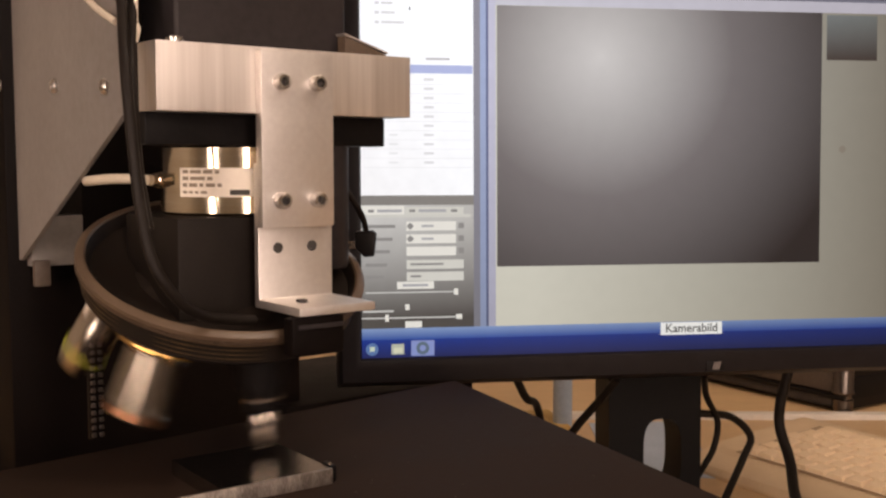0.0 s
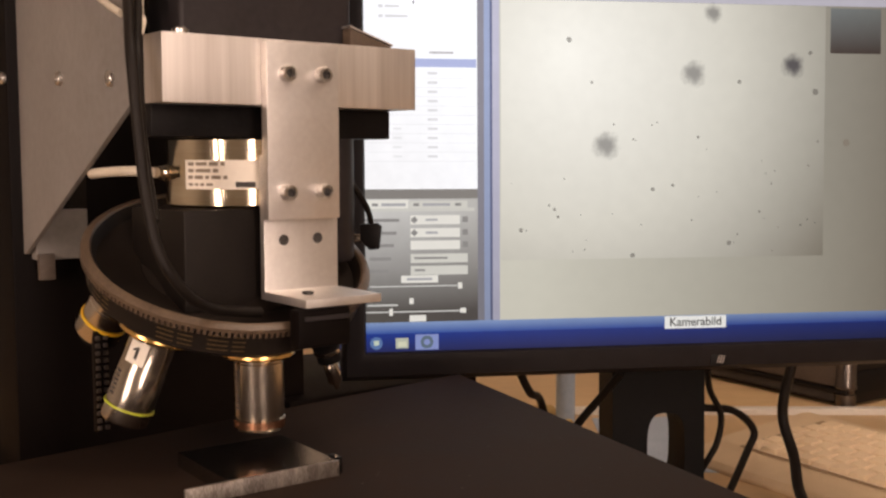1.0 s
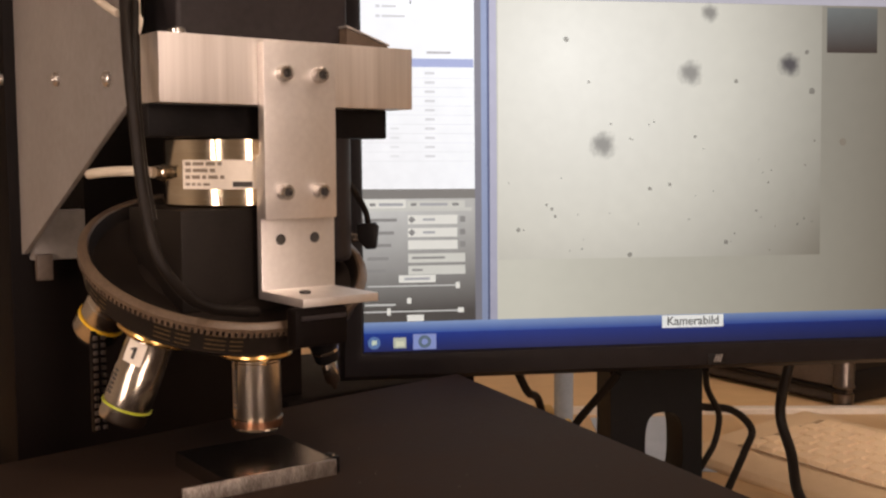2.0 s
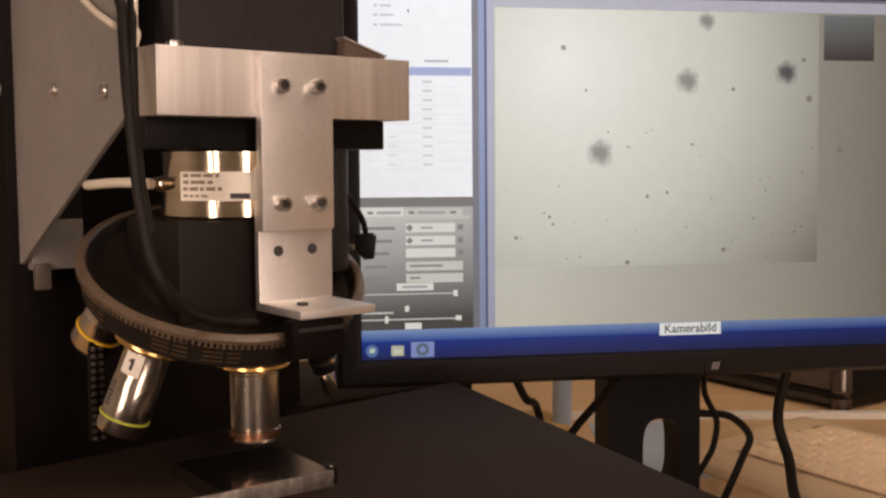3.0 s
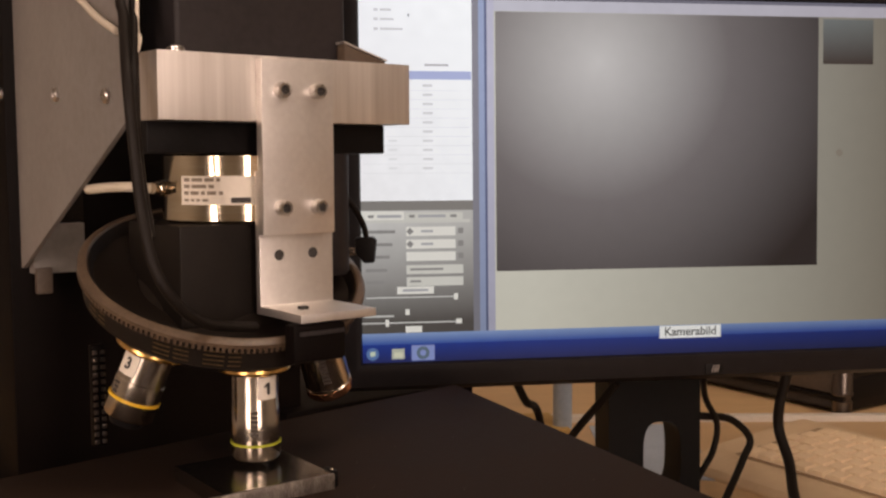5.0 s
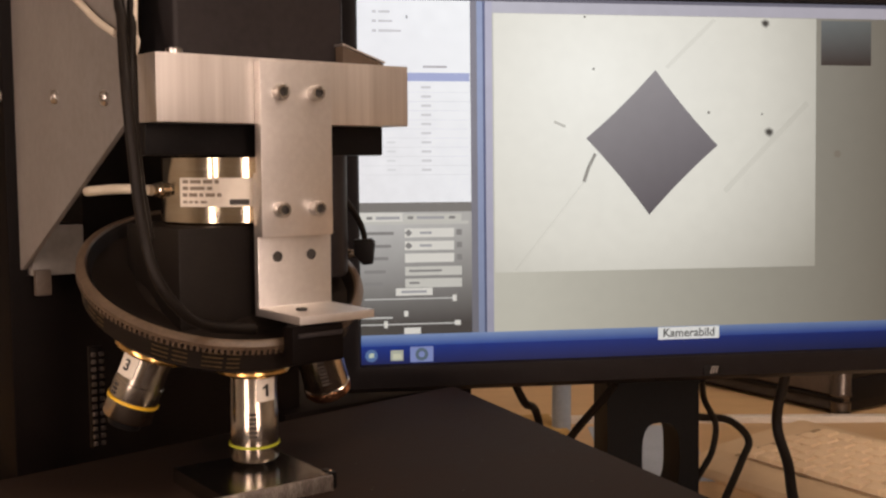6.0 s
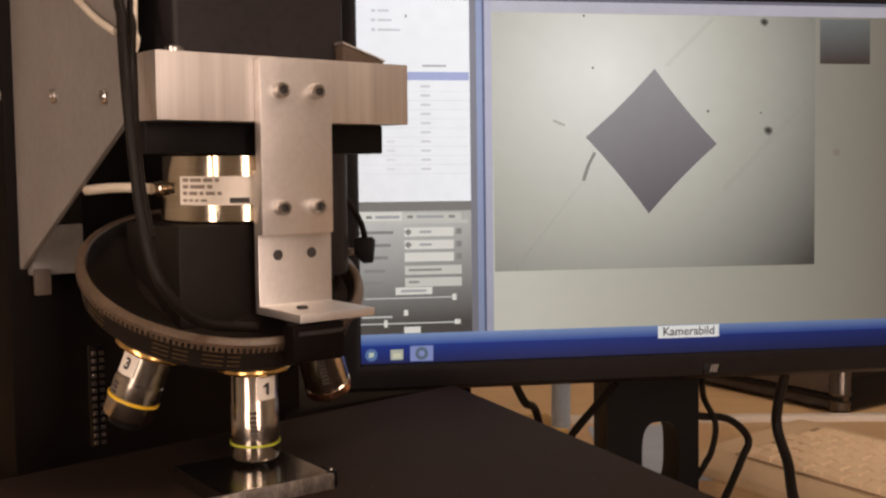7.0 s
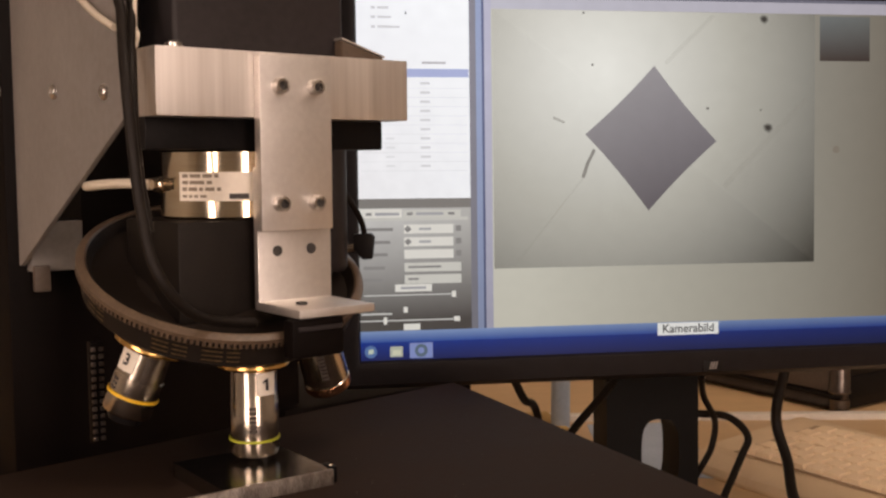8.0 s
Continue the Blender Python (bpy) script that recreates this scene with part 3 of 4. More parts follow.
# ---------------------------------------------------------------- monitor
MONITOR = Matrix.Translation((-0.0538, 0.74, 0.1625)) @ Matrix.Rotation(radians(9), 4, "Z") @ Matrix.Rotation(radians(-2), 4, "X")
SW, SH = 0.443, 0.2580
LIVE = (0.0966, 0.3418, 0.0632, 0.2472)


def flat(x0, x1, z0, z1, layer, material, name, parent, label=""):
    """A lit patch of the display, layer steps in front of its panel."""
    y = -0.00012 * layer
    return part(name, box(x0, x1, y - 0.0001, y, z0, z1, 0), material, parent, label)


def monitor():
    mon = thing("monitor", MONITOR, "black flat screen monitor showing software windows", "monitor")
    b = 0.0165
    bez = bmesh.new()
    rim = [(0.0, -0.0015), (0.0012, -0.0042), (0.006, -0.0048), (0.0135, -0.0022), (0.0165, 0.004), (0.0165, 0.014)]
    loops = []
    for out, y in rim:
        low = out * 0.0205 / 0.0165
        loops.append([bez.verts.new(p) for p in ((-out, y, -low), (SW + out, y, -low), (SW + out, y, SH + out), (-out, y, SH + out))])
    for p, q in zip(loops, loops[1:]):
        for i in range(4):
            bez.faces.new((p[i], p[(i + 1) % 4], q[(i + 1) % 4], q[i])).smooth = True
    part("bezel", bez, BEZEL, mon, "charcoal plastic bezel")
    part("back_shell", prism([(-b, -0.0205), (SW + b, -0.0205), (SW + b, SH + b), (-b, SH + b)], 0.014, 0.034, 0.006), BLACKP, mon)
    logo = part("badge", prism([(0.2525, -0.0165), (0.2665, -0.0165), (0.2665, -0.0065), (0.2525, -0.0065)], -0.0046, -0.0038, 0.0003), BLACKP, mon, "small maker's badge")
    for i in range(3):
        part("badge_stroke", prism([(0.257 + i * 0.002, -0.0145), (0.258 + i * 0.002, -0.0145), (0.2598 + i * 0.002, -0.009), (0.2588 + i * 0.002, -0.009)], -0.005, -0.0044), GREY, logo)
    screen = flat(0, SW, 0, SH, 0, display("display_panel", [lin(196, 192, 178), lin(112, 104, 91), lin(204, 202, 191), lin(112, 104, 92)],
                                           (0.12, 0.42), (0.02, 0.2), grain=0.01), "screen", mon, "lit screen with open windows")
    # window frame strips
    flat(0.0957, SW, 0.2475, 0.2555, 1, display("title_strip", [lin(198, 196, 208), lin(176, 170, 180)] * 2, (0.1, 0.4)), "title_strip", screen)
    flat(0, SW, 0.2555, SH, 1, plain("top_strip", 110, 108, 122), "top_strip", screen)
    flat(0.0, 0.0798, 0.1140, 0.2555, 1, display("list_pane", [lin(232, 230, 232), lin(236, 236, 239), lin(242, 242, 246), lin(246, 247, 250)], (0, 0.08), (0.12, 0.25), strength=1.14), "list_pane", screen, "white list pane")
    flat(0.0, 0.0798, 0.0207, 0.1140, 1, display("control_pane", [lin(78, 74, 70), lin(70, 66, 64), lin(200, 197, 194), lin(182, 179, 175)], (0, 0.08), (0.028, 0.1)), "control_pane", screen, "grey control pane")
    flat(0.0, 0.0798, 0.1073, 0.1140, 2, plain("pane_header", 128, 124, 120), "pane_header", screen)
    for x0, x1, c in ((0.0798, 0.0845, (140, 138, 150)), (0.0845, 0.0888, (158, 170, 204)), (0.0888, 0.0905, (96, 104, 140)), (0.0905, 0.0957, (192, 190, 210))):
        flat(x0, x1, 0.0207, 0.2555, 2, display("divider_tone", [lin(*(int(v * 0.82) for v in c))] * 2 + [lin(*c)] * 2, (0, 1), (0.03, 0.2)), "divider", screen)
    # list rows
    ink, soft, pale = plain("screen_text", 166, 164, 167), plain("screen_line", 230, 229, 231), plain("pale_text", 220, 218, 221)
    flat(0.0, 0.0792, 0.1990, 0.2048, 2, plain("selection_tone", 176, 184, 224), "selection_bar", screen, "blue selected row")
    flat(0.046, 0.063, 0.2083, 0.2098, 2, plain("header_text", 190, 186, 190), "list_header", screen)
    for i in range(10):
        z = 0.1975 - i * 0.00642
        flat(0.002, 0.0785, z - 0.0064, z - 0.0061, 2, soft, "row_line", screen)
        flat(0.0445, 0.0515, z - 0.0036, z - 0.0020, 2, pale, "row_text", screen)
        if i > 5:
            flat(0.02, 0.026, z - 0.0034, z - 0.0022, 2, soft, "row_text", screen)
    for z, w in ((0.2405, 0.010), (0.2338, 0.016), (0.2470, 0.008)):
        flat(0.0105, 0.0135, z - 0.001, z + 0.001, 2, pale, "tree_icon", screen)
        flat(0.015, 0.015 + w, z - 0.0008, z + 0.0008, 2, pale, "tree_text", screen)
    flat(0.0345, 0.0353, 0.2425, 0.2446, 2, plain("pointer", 60, 60, 66), "pointer", screen)
    # tabs, fields and sliders
    white, mid, darkt = plain("field_white", 224, 220, 212), plain("field_grey", 204, 201, 193), plain("label_dark", 136, 133, 131)
    flat(0.0, 0.0305, 0.1005, 0.1068, 2, white, "tab", screen)
    flat(0.0312, 0.0725, 0.1005, 0.1058, 2, mid, "tab", screen)
    for x0, x1 in ((0.005, 0.009), (0.0115, 0.0285), (0.034, 0.038), (0.0405, 0.060), (0.0635, 0.068)):
        flat(x0, x1, 0.1022, 0.1042, 3, darkt if x1 - x0 < 0.006 else ink, "tab_text", screen)
    flat(0.0, 0.0775, 0.0985, 0.1008, 2, plain("page_edge", 200, 197, 190), "page_edge", screen)
    for i, (z, x1, m) in enumerate(((0.0925, 0.067, white), (0.0835, 0.067, white), (0.0748, 0.067, white), (0.0655, 0.0725, mid), (0.0570, 0.0725, mid))):
        f = flat(0.0318, x1, z - 0.0032, z + 0.0032, 3, m, "entry_field", screen)
        flat(0.003 if i else 0.0, 0.024 - 0.002 * i, z - 0.0012, z + 0.0010, 3, darkt, "field_label", screen)
        if i < 3:
            flat(0.0688, 0.0727, z - 0.0018, z + 0.0022, 3, darkt, "spin_mark", screen)
        if i < 2:
            part("diamond_mark", prism([(0.0345, z - 0.0026), (0.0371, z), (0.0345, z + 0.0026), (0.0319, z)], -0.0006, -0.0005), darkt, screen)
            flat(0.0425, 0.051, z - 0.0008, z + 0.0008, 4, ink, "entry_text", screen)
        if i > 2:
            flat(0.0345, 0.058 if i == 3 else 0.042, z - 0.0006, z + 0.0009, 4, darkt, "entry_text", screen)
    flat(0.0250, 0.0512, 0.0483, 0.0535, 3, white, "value_box", screen)
    flat(0.0290, 0.0470, 0.0500, 0.0518, 4, ink, "value_text", screen)
    line = plain("slider_line", 196, 194, 190)
    flat(0.003, 0.068, 0.0455, 0.0464, 3, line, "slider", screen)
    flat(0.0655, 0.0685, 0.0437, 0.0482, 4, white, "slider_knob", screen)
    flat(0.0010, 0.0225, 0.0322, 0.0335, 3, line, "slider_label", screen)
    flat(0.0307, 0.0337, 0.0335, 0.0375, 4, white, "slider_knob", screen)
    flat(0.0, 0.0705, 0.0275, 0.0285, 3, line, "slider", screen)
    flat(0.0165, 0.0190, 0.0255, 0.0305, 4, white, "slider_knob", screen)
    flat(0.0670, 0.0712, 0.0265, 0.0300, 4, white, "slider_knob", screen)
    flat(0.0307, 0.0425, 0.0210, 0.0255, 4, white, "value_box", screen)
    # task bar
    flat(0, SW, 0.0, 0.0127, 2, display("task_bar", [lin(20, 32, 88), lin(10, 24, 66), lin(12, 48, 132), lin(8, 32, 94)], (0.02, 0.4), (0.001, 0.0125), grain=0.02), "task_bar", screen, "deep blue task bar")
    flat(0, SW, 0.0127, 0.0207, 2, display("window_foot", [lin(40, 74, 148), lin(22, 52, 124), lin(126, 148, 188), lin(100, 120, 158)], (0.05, 0.4), (0.0127, 0.0207)), "window_foot", screen, "light blue window edge")
    part("start_button", lathe([(0, 0.0004), (0.0044, 0.0004), (0.0044, 0.0005), (0, 0.0005)], pose(0.0072, 0, 0.0062, 90, 0, 0), 24), plain("start_blue", 84, 112, 158), screen)
    part("start_flag", prism([(0.0055, 0.0045), (0.009, 0.005), (0.009, 0.0082), (0.0055, 0.0078)], -0.0007, -0.0006), plain("start_flag_tone", 190, 200, 180), screen)
    flat(0.0208, 0.0298, 0.0022, 0.0096, 3, plain("folder_icon_tone", 176, 178, 160), "folder_icon", screen)
    flat(0.0225, 0.0285, 0.0034, 0.0070, 4, plain("folder_front_tone", 204, 202, 178), "folder_front", screen)
    flat(0.0348, 0.0513, 0.0009, 0.0118, 3, plain("active_task_tone", 128, 140, 190), "active_task", screen)
    part("task_icon", lathe([(0.0022, 0.0005), (0.0046, 0.0005), (0.0046, 0.0006), (0.0022, 0.0006)], pose(0.043, 0, 0.0063, 90, 0, 0), 20), plain("task_icon_tone", 88, 104, 118), screen)
    tip = flat(0.2186, 0.2659, 0.0112, 0.0203, 4, plain("tool_tip_tone", 226, 224, 220), "tool_tip", screen)
    words("tool_tip_text", "Kamerabild", 0.0088, Matrix.Translation((0.2423, -0.00075, 0.0158)), plain("tip_ink", 84, 82, 80), screen, bold=0.00014)
    # small preview beside the live picture
    flat(0.3458, 0.3861, 0.2129, 0.2459, 3, display("preview_tone", [lin(66, 56, 52), lin(58, 48, 44), lin(112, 116, 116), lin(104, 106, 104)], (0.345, 0.386), (0.2129, 0.2459)), "preview", screen, "small dark preview picture")
    part("screen_stain", lathe([(0, 0.0003), (0.0028, 0.0003), (0.0028, 0.0004), (0, 0.0004)], pose(0.3595, 0, 0.147, 90, 0, 0), 12), plain("stain_tone", 128, 118, 106), screen)
    # stand
    part("stand_neck", stand_neck(), NECK, mon, "black stand neck with an oval cable hole")
    part("neck_mount", box(0.21, 0.295, 0.034, 0.1, 0.03, 0.09, 0.003), BLACKP, mon)
    part("stand_foot", prism([(0.185, 0.03), (0.318, 0.03), (0.314, 0.14), (0.19, 0.14)], -0.1615, -0.1535, 0.002, "z"), BLACKP, mon)
    return mon, screen


def stand_neck():
    """An upright slab with an oval opening through it."""
    x0, x1, z0, z1, y0, y1 = 0.212, 0.292, -0.1535, 0.06, 0.100, 0.138
    cx, cz, rx, rz = 0.2585, -0.104, 0.0165, 0.031
    bm = bmesh.new()
    n = 32
    inner, outer = [], []
    for i in range(n):
        a = 2 * math.pi * i / n
        c, s = math.cos(a), math.sin(a)
        p = 2.0 / 3.2
        inner.append((cx + rx * math.copysign(abs(c) ** p, c), cz + rz * math.copysign(abs(s) ** p, s)))
        k = min((x1 - cx if c > 0 else cx - x0) / max(abs(c), 1e-6), (z1 - cz if s > 0 else cz - z0) / max(abs(s), 1e-6))
        outer.append((cx + c * k, cz + s * k))
    corners = [(x1, z1), (x0, z1), (x0, z0), (x1, z0)]
    for cxx, czz in corners:
        j = min(range(n), key=lambda q: (outer[q][0] - cxx) ** 2 + (outer[q][1] - czz) ** 2)
        outer[j] = (cxx, czz)
    v = [[bm.verts.new((x, y, z)) for x, z in ring] for ring in (inner, outer) for y in (y0, y1)]
    for i in range(n):
        j = (i + 1) % n
        bm.faces.new((v[0][i], v[0][j], v[2][j], v[2][i]))
        bm.faces.new((v[1][i], v[1][j], v[3][j], v[3][i]))
        bm.faces.new((v[0][i], v[0][j], v[1][j], v[1][i]))
        bm.faces.new((v[2][i], v[2][j], v[3][j], v[3][i]))
    return bm


mon, screen = monitor()

# The live picture. Its sheets lie in the monitor behind the panel, and the one that the display shows comes to the front.
X0, X1, Z0, Z1 = LIVE


def sheet(name, material, label):
    return part(name, box(X0, X1, -0.00008, 0, Z0, Z1, 0), material, mon, label)


bright = flat(X0, X1, Z0, Z1, 3, display("live_bright", [lin(240, 237, 229), lin(202, 198, 187), lin(108, 101, 89)], strength=1.08, bend=0, centre=(0.145, 0.21), radius=0.25, grain=0.012),
              "live_picture", screen, "bright microscope picture")
dark = sheet("dark_picture", display("live_dark", [lin(200, 196, 195), lin(110, 104, 105), lin(34, 28, 28)], centre=(0.172, 0.212), radius=0.2, grain=0.01), "dark microscope picture")
veil = sheet("dim_picture", display("live_dim", [lin(206, 203, 200), lin(124, 120, 117), lin(44, 40, 38)], centre=(0.165, 0.21), radius=0.21, alpha=0.72, grain=0.01), "dim microscope picture")
haze = sheet("fading_picture", display("live_fading", [lin(196, 193, 190), lin(118, 114, 111), lin(36, 32, 30)], centre=(0.158, 0.212), radius=0.215, alpha=0.5, grain=0.01), "fading microscope picture")
glare = sheet("overlit_picture", display("live_glare", [lin(252, 250, 242), lin(228, 224, 213), lin(150, 142, 128)], centre=(0.17, 0.205), radius=0.245, alpha=0.75, strength=1.12, grain=0.01), "overlit microscope picture")


settled = sheet("settled_picture", display("live_settled", [lin(238, 236, 229), lin(172, 168, 158), lin(46, 43, 39)], centre=(0.18, 0.205), radius=0.21, alpha=0.58, strength=1.08, grain=0.01), "evenly lit microscope picture with dark corners")


smear = sheet("smeared_picture", display("live_smeared", [lin(216, 213, 203), lin(182, 178, 169), lin(44, 41, 46)], centre=(0.15, 0.075), radius=0.215, alpha=0.92, grain=0.01), "picture smeared by the moving stage")


def blot(bm, x, z, r, seed, squash=1.0):
    rng = random.Random(seed)
    n = 14 if r > 0.003 else 8
    vs = []
    for i in range(n):
        a = 2 * math.pi * i / n
        q = r * rng.uniform(0.8, 1.15)
        vs.append(bm.verts.new((x + q * math.cos(a), 0, z + q * squash * math.sin(a))))
    bm.faces.new(vs)


def soft_spot(name, tone, radius, alpha):
    """A display tone that fades out from the middle of its object."""
    m = plain(name, *tone, alpha)
    nt = m.node_tree
    n, k = nt.nodes, nt.links
    tc, ln, rg = n.new("ShaderNodeTexCoord"), n.new("ShaderNodeVectorMath"), n.new("ShaderNodeMapRange")
    wob, add = n.new("ShaderNodeTexNoise"), n.new("ShaderNodeMath")
    wob.inputs["Scale"].default_value, wob.inputs["Detail"].default_value = 170, 4
    ln.operation = "LENGTH"
    add.operation = "MULTIPLY_ADD"
    k.new(tc.outputs["Object"], ln.inputs[0])
    k.new(tc.outputs["Object"], wob.inputs["Vector"])
    k.new(wob.outputs["Fac"], add.inputs[0])
    add.inputs[1].default_value = radius * 0.95
    k.new(ln.outputs["Value"], add.inputs[2])
    rg.interpolation_type = "SMOOTHSTEP"
    rg.inputs[1].default_value, rg.inputs[2].default_value = radius * 0.75, radius * 1.75
    rg.inputs[3].default_value, rg.inputs[4].default_value = alpha, 0.0
    k.new(add.outputs[0], rg.inputs[0])
    k.new(rg.outputs[0], n["Mix Shader"].inputs[0])
    return m


def speck_picture():
    """Blurred round marks and fine specks of a scratched surface."""
    holder = new("speck_mark", bpy.data.meshes.new("speck_mark"))
    bm = bmesh.new()
    rng = random.Random(11)
    for x, z, r in ((0.1464, 0.2198, 0.0022), (0.3341, 0.1844, 0.0024), (0.3297, 0.2129, 0.0018), (0.2747, 0.1912, 0.0016), (0.1631, 0.1896, 0.0012), (0.2091, 0.1132, 0.0016),
                    (0.1939, 0.0655, 0.0018), (0.2679, 0.0735, 0.0019), (0.1112, 0.0843, 0.0016), (0.1357, 0.099, 0.0014), (0.2241, 0.116, 0.0013), (0.1382, 0.0937, 0.0012), (0.2433, 0.1508, 0.0012)):
        blot(bm, x, z, r, rng.random())
    for i in range(34):
        blot(bm, rng.uniform(X0 + 0.004, X1 - 0.004), rng.uniform(Z0 + 0.004, Z0 + 0.1), rng.uniform(0.0004, 0.001), rng.random())
    bm.to_mesh(holder.data)
    bm.free()
    holder.data.materials.append(plain("speck_tone", 96, 90, 84, 0.6))
    holder.parent = mon
    tagged(holder, "dark specks in the microscope picture", kind="stuff")
    for k, (x, z, r, al) in enumerate(((0.1737, 0.1446, 0.0095, 0.36), (0.2395, 0.1966, 0.0090, 0.36), (0.3165, 0.2033, 0.0084, 0.55), (0.2542, 0.2400, 0.0066, 0.36))):
        bm = bmesh.new()
        blot(bm, 0, 0, r * 1.5, k * 7)
        o = shell("blurred_mark", bm, soft_spot("mark_tone", (84, 79, 81), r, min(0.95, al * 1.75)), holder)
        o.location = (x, -0.00004, z)
    return holder


def indent_picture():
    """The dark square print of the diamond, standing on its corner, with scratches round it."""
    holder = part("indent_print", prism(indent_outline(), -0.0001, 0.0), display("indent_tone", [lin(108, 103, 107), lin(84, 78, 84), lin(162, 158, 161), lin(142, 137, 141)], (0.165, 0.262), (0.105, 0.2), grain=0.015), mon,
                  "dark four-sided diamond indent in the picture")
    tone, faint = plain("scratch_tone", 120, 114, 108, 0.75), plain("faint_scratch_tone", 140, 134, 122, 0.11)
    faint2 = plain("soft_scratch_tone", 140, 134, 126, 0.5)

    def stroke(x0, z0, x1, z1, w, m):
        d = Vector((x1 - x0, 0, z1 - z0))
        s = d.cross(Vector((0, 1, 0))).normalized() * w / 2
        bm = bmesh.new()
        bm.faces.new([bm.verts.new(Vector(p) + q) for p, q in (((x0, -0.00005, z0), s), ((x1, -0.00005, z1), s), ((x1, -0.00005, z1), -s), ((x0, -0.00005, z0), -s))])
        part("scratch", bm, m, holder)

    stroke(0.1712, 0.1478, 0.1659, 0.1377, 0.0024, tone)
    stroke(0.1661, 0.138, 0.1625, 0.1275, 0.0026, tone)
    stroke(0.1622, 0.127, 0.1115, 0.0645, 0.0011, faint)
    stroke(0.270, 0.12, 0.335, 0.185, 0.004, faint)
    stroke(0.225, 0.21, 0.262, 0.2455, 0.003, faint)
    stroke(0.1405, 0.1708, 0.149, 0.1672, 0.0018, faint2)
    for x, z, r in ((0.3047, 0.1631, 0.0044), (0.3014, 0.2429, 0.0040), (0.2575, 0.1775, 0.0014), (0.299, 0.1765, 0.001), (0.170, 0.2085, 0.0012), (0.1635, 0.2455, 0.0012)):
        bm = bmesh.new()
        blot(bm, 0, 0, r * 1.5, r * 1000)
        o = part("spot", bm, soft_spot("spot_tone", (58, 52, 48), r / 1.2, 0.95), holder)
        o.location = (x, -0.00006, z)
    return holder


def indent_outline():
    c = [(0.2166, 0.2083), (0.2644, 0.1536), (0.2119, 0.1032), (0.1644, 0.1588)]
    mid = (0.2145, 0.156)
    out = []
    for a, b in zip(c, c[1:] + c[:1]):
        for i in range(8):
            t = i / 8
            sag = 0.035 * 4 * t * (1 - t)
            p = (a[0] + (b[0] - a[0]) * t, a[1] + (b[1] - a[1]) * t)
            out.append((p[0] + (mid[0] - p[0]) * sag, p[1] + (mid[1] - p[1]) * sag))
    return out


specks = speck_picture()
for x, z, r, wide in ((0.195, 0.1465, 0.008, 3.2), (0.31, 0.222, 0.016, 1.8), (0.178, 0.1455, 0.0075, 1.4)):
    bm = bmesh.new()
    blot(bm, 0, 0, r * 1.6, 3)
    streak = part("smeared_mark", bm, soft_spot("smear_tone", (96, 92, 94), r, 0.5), smear)
    streak.location, streak.scale = (x, -0.00016, z), (wide, 1, 0.55)
indent = indent_picture()


# ---------------------------------------------------------------- cables at the tester
def cable(name, pts, r, m, label, cat="cable", n=12):
    ob = shell(name, tube(pts, r, n), m)
    return tagged(ob, label, cat)


cable("control_cable", [(-0.152, 0.6, 0.56), (-0.151, 0.55, 0.46), (-0.1457, 0.5, 0.3866), (-0.1421, 0.49, 0.3699), (-0.1346, 0.467, 0.3426), (-0.1297, 0.459, 0.3061), (-0.1271, 0.457, 0.285),
                        (-0.1237, 0.453, 0.2707), (-0.1204, 0.452, 0.2586), (-0.1157, 0.454, 0.2486), (-0.1093, 0.462, 0.2381), (-0.1034, 0.474, 0.2318), (-0.0969, 0.486, 0.2289), (-0.0863, 0.5, 0.2262)], 0.0025, RUBBER, "thick black rubber cable hanging before the tester")
cable("control_cable", [(-0.146, 0.606, 0.56), (-0.145, 0.555, 0.46), (-0.1405, 0.5055, 0.3886), (-0.1393, 0.4965, 0.3699), (-0.1336, 0.473, 0.3426), (-0.1296, 0.4645, 0.3061), (-0.1272, 0.4622, 0.29), (-0.1235, 0.459, 0.272)],
      0.0021, RUBBER, "thinner black cable beside the thick one")
cable("ground_wire", [(-0.1385, 0.5, 0.3815), (-0.1375, 0.495, 0.3655), (-0.1347, 0.489, 0.3605), (-0.1357, 0.4875, 0.3545)], 0.0011, WHITEC, "thin pale wire at the crossbar")
cable("sensor_cable", [(-0.2045, 0.627, 0.2888), (-0.1778, 0.545, 0.2907), (-0.1631, 0.53, 0.292), (-0.1496, 0.522, 0.2924), (-0.1405, 0.5205, 0.2919)], 0.0025, WHITEC, "short ivory cable plugged into the force sensor")
cable("edge_strap", [(-0.19, 0.55, 0.396), (-0.1744, 0.53, 0.3837), (-0.1607, 0.512, 0.373), (-0.1459, 0.492, 0.3641)], 0.0017, WHITEC, "tan cord across the grey plate")
plugged = thing("plug_lead", pose(-0.0386, 0.578, 0.2614), "black lead ending in a square plug", "cable")
part("lead", tube([(-0.0169, -0.018, 0.0314), (-0.0088, -0.013, 0.023), (-0.0019, -0.006, 0.0101), (0, 0, 0.0)], 0.0016), RUBBER, plugged)
bm = prism([(-0.0062, 0.0016), (0.0035, 0.0022), (0.0054, 0.0002), (0.0042, -0.0118), (-0.0012, -0.0122), (-0.0062, -0.0066)], -0.004, 0.004, 0.0009)
part("plug", bm, BLACKP, plugged, "square black plug")
part("socket_boss", lathe([(0.0078, 0), (0.0078, 0.006), (0.0066, 0.0068), (0.0058, 0.0052), (0, 0.005)], pose(-0.018, 0.004, -0.002, 0, 62, 0), 28), HOUSE, plugged, "round dark socket boss")
part("boss_rim", lathe([(0.0079, 0.0045), (0.0083, 0.005), (0.0083, 0.0058), (0.0079, 0.0063)], pose(-0.018, 0.004, -0.002, 0, 62, 0), 28), SMOKE, plugged, "thin grey metal rim")
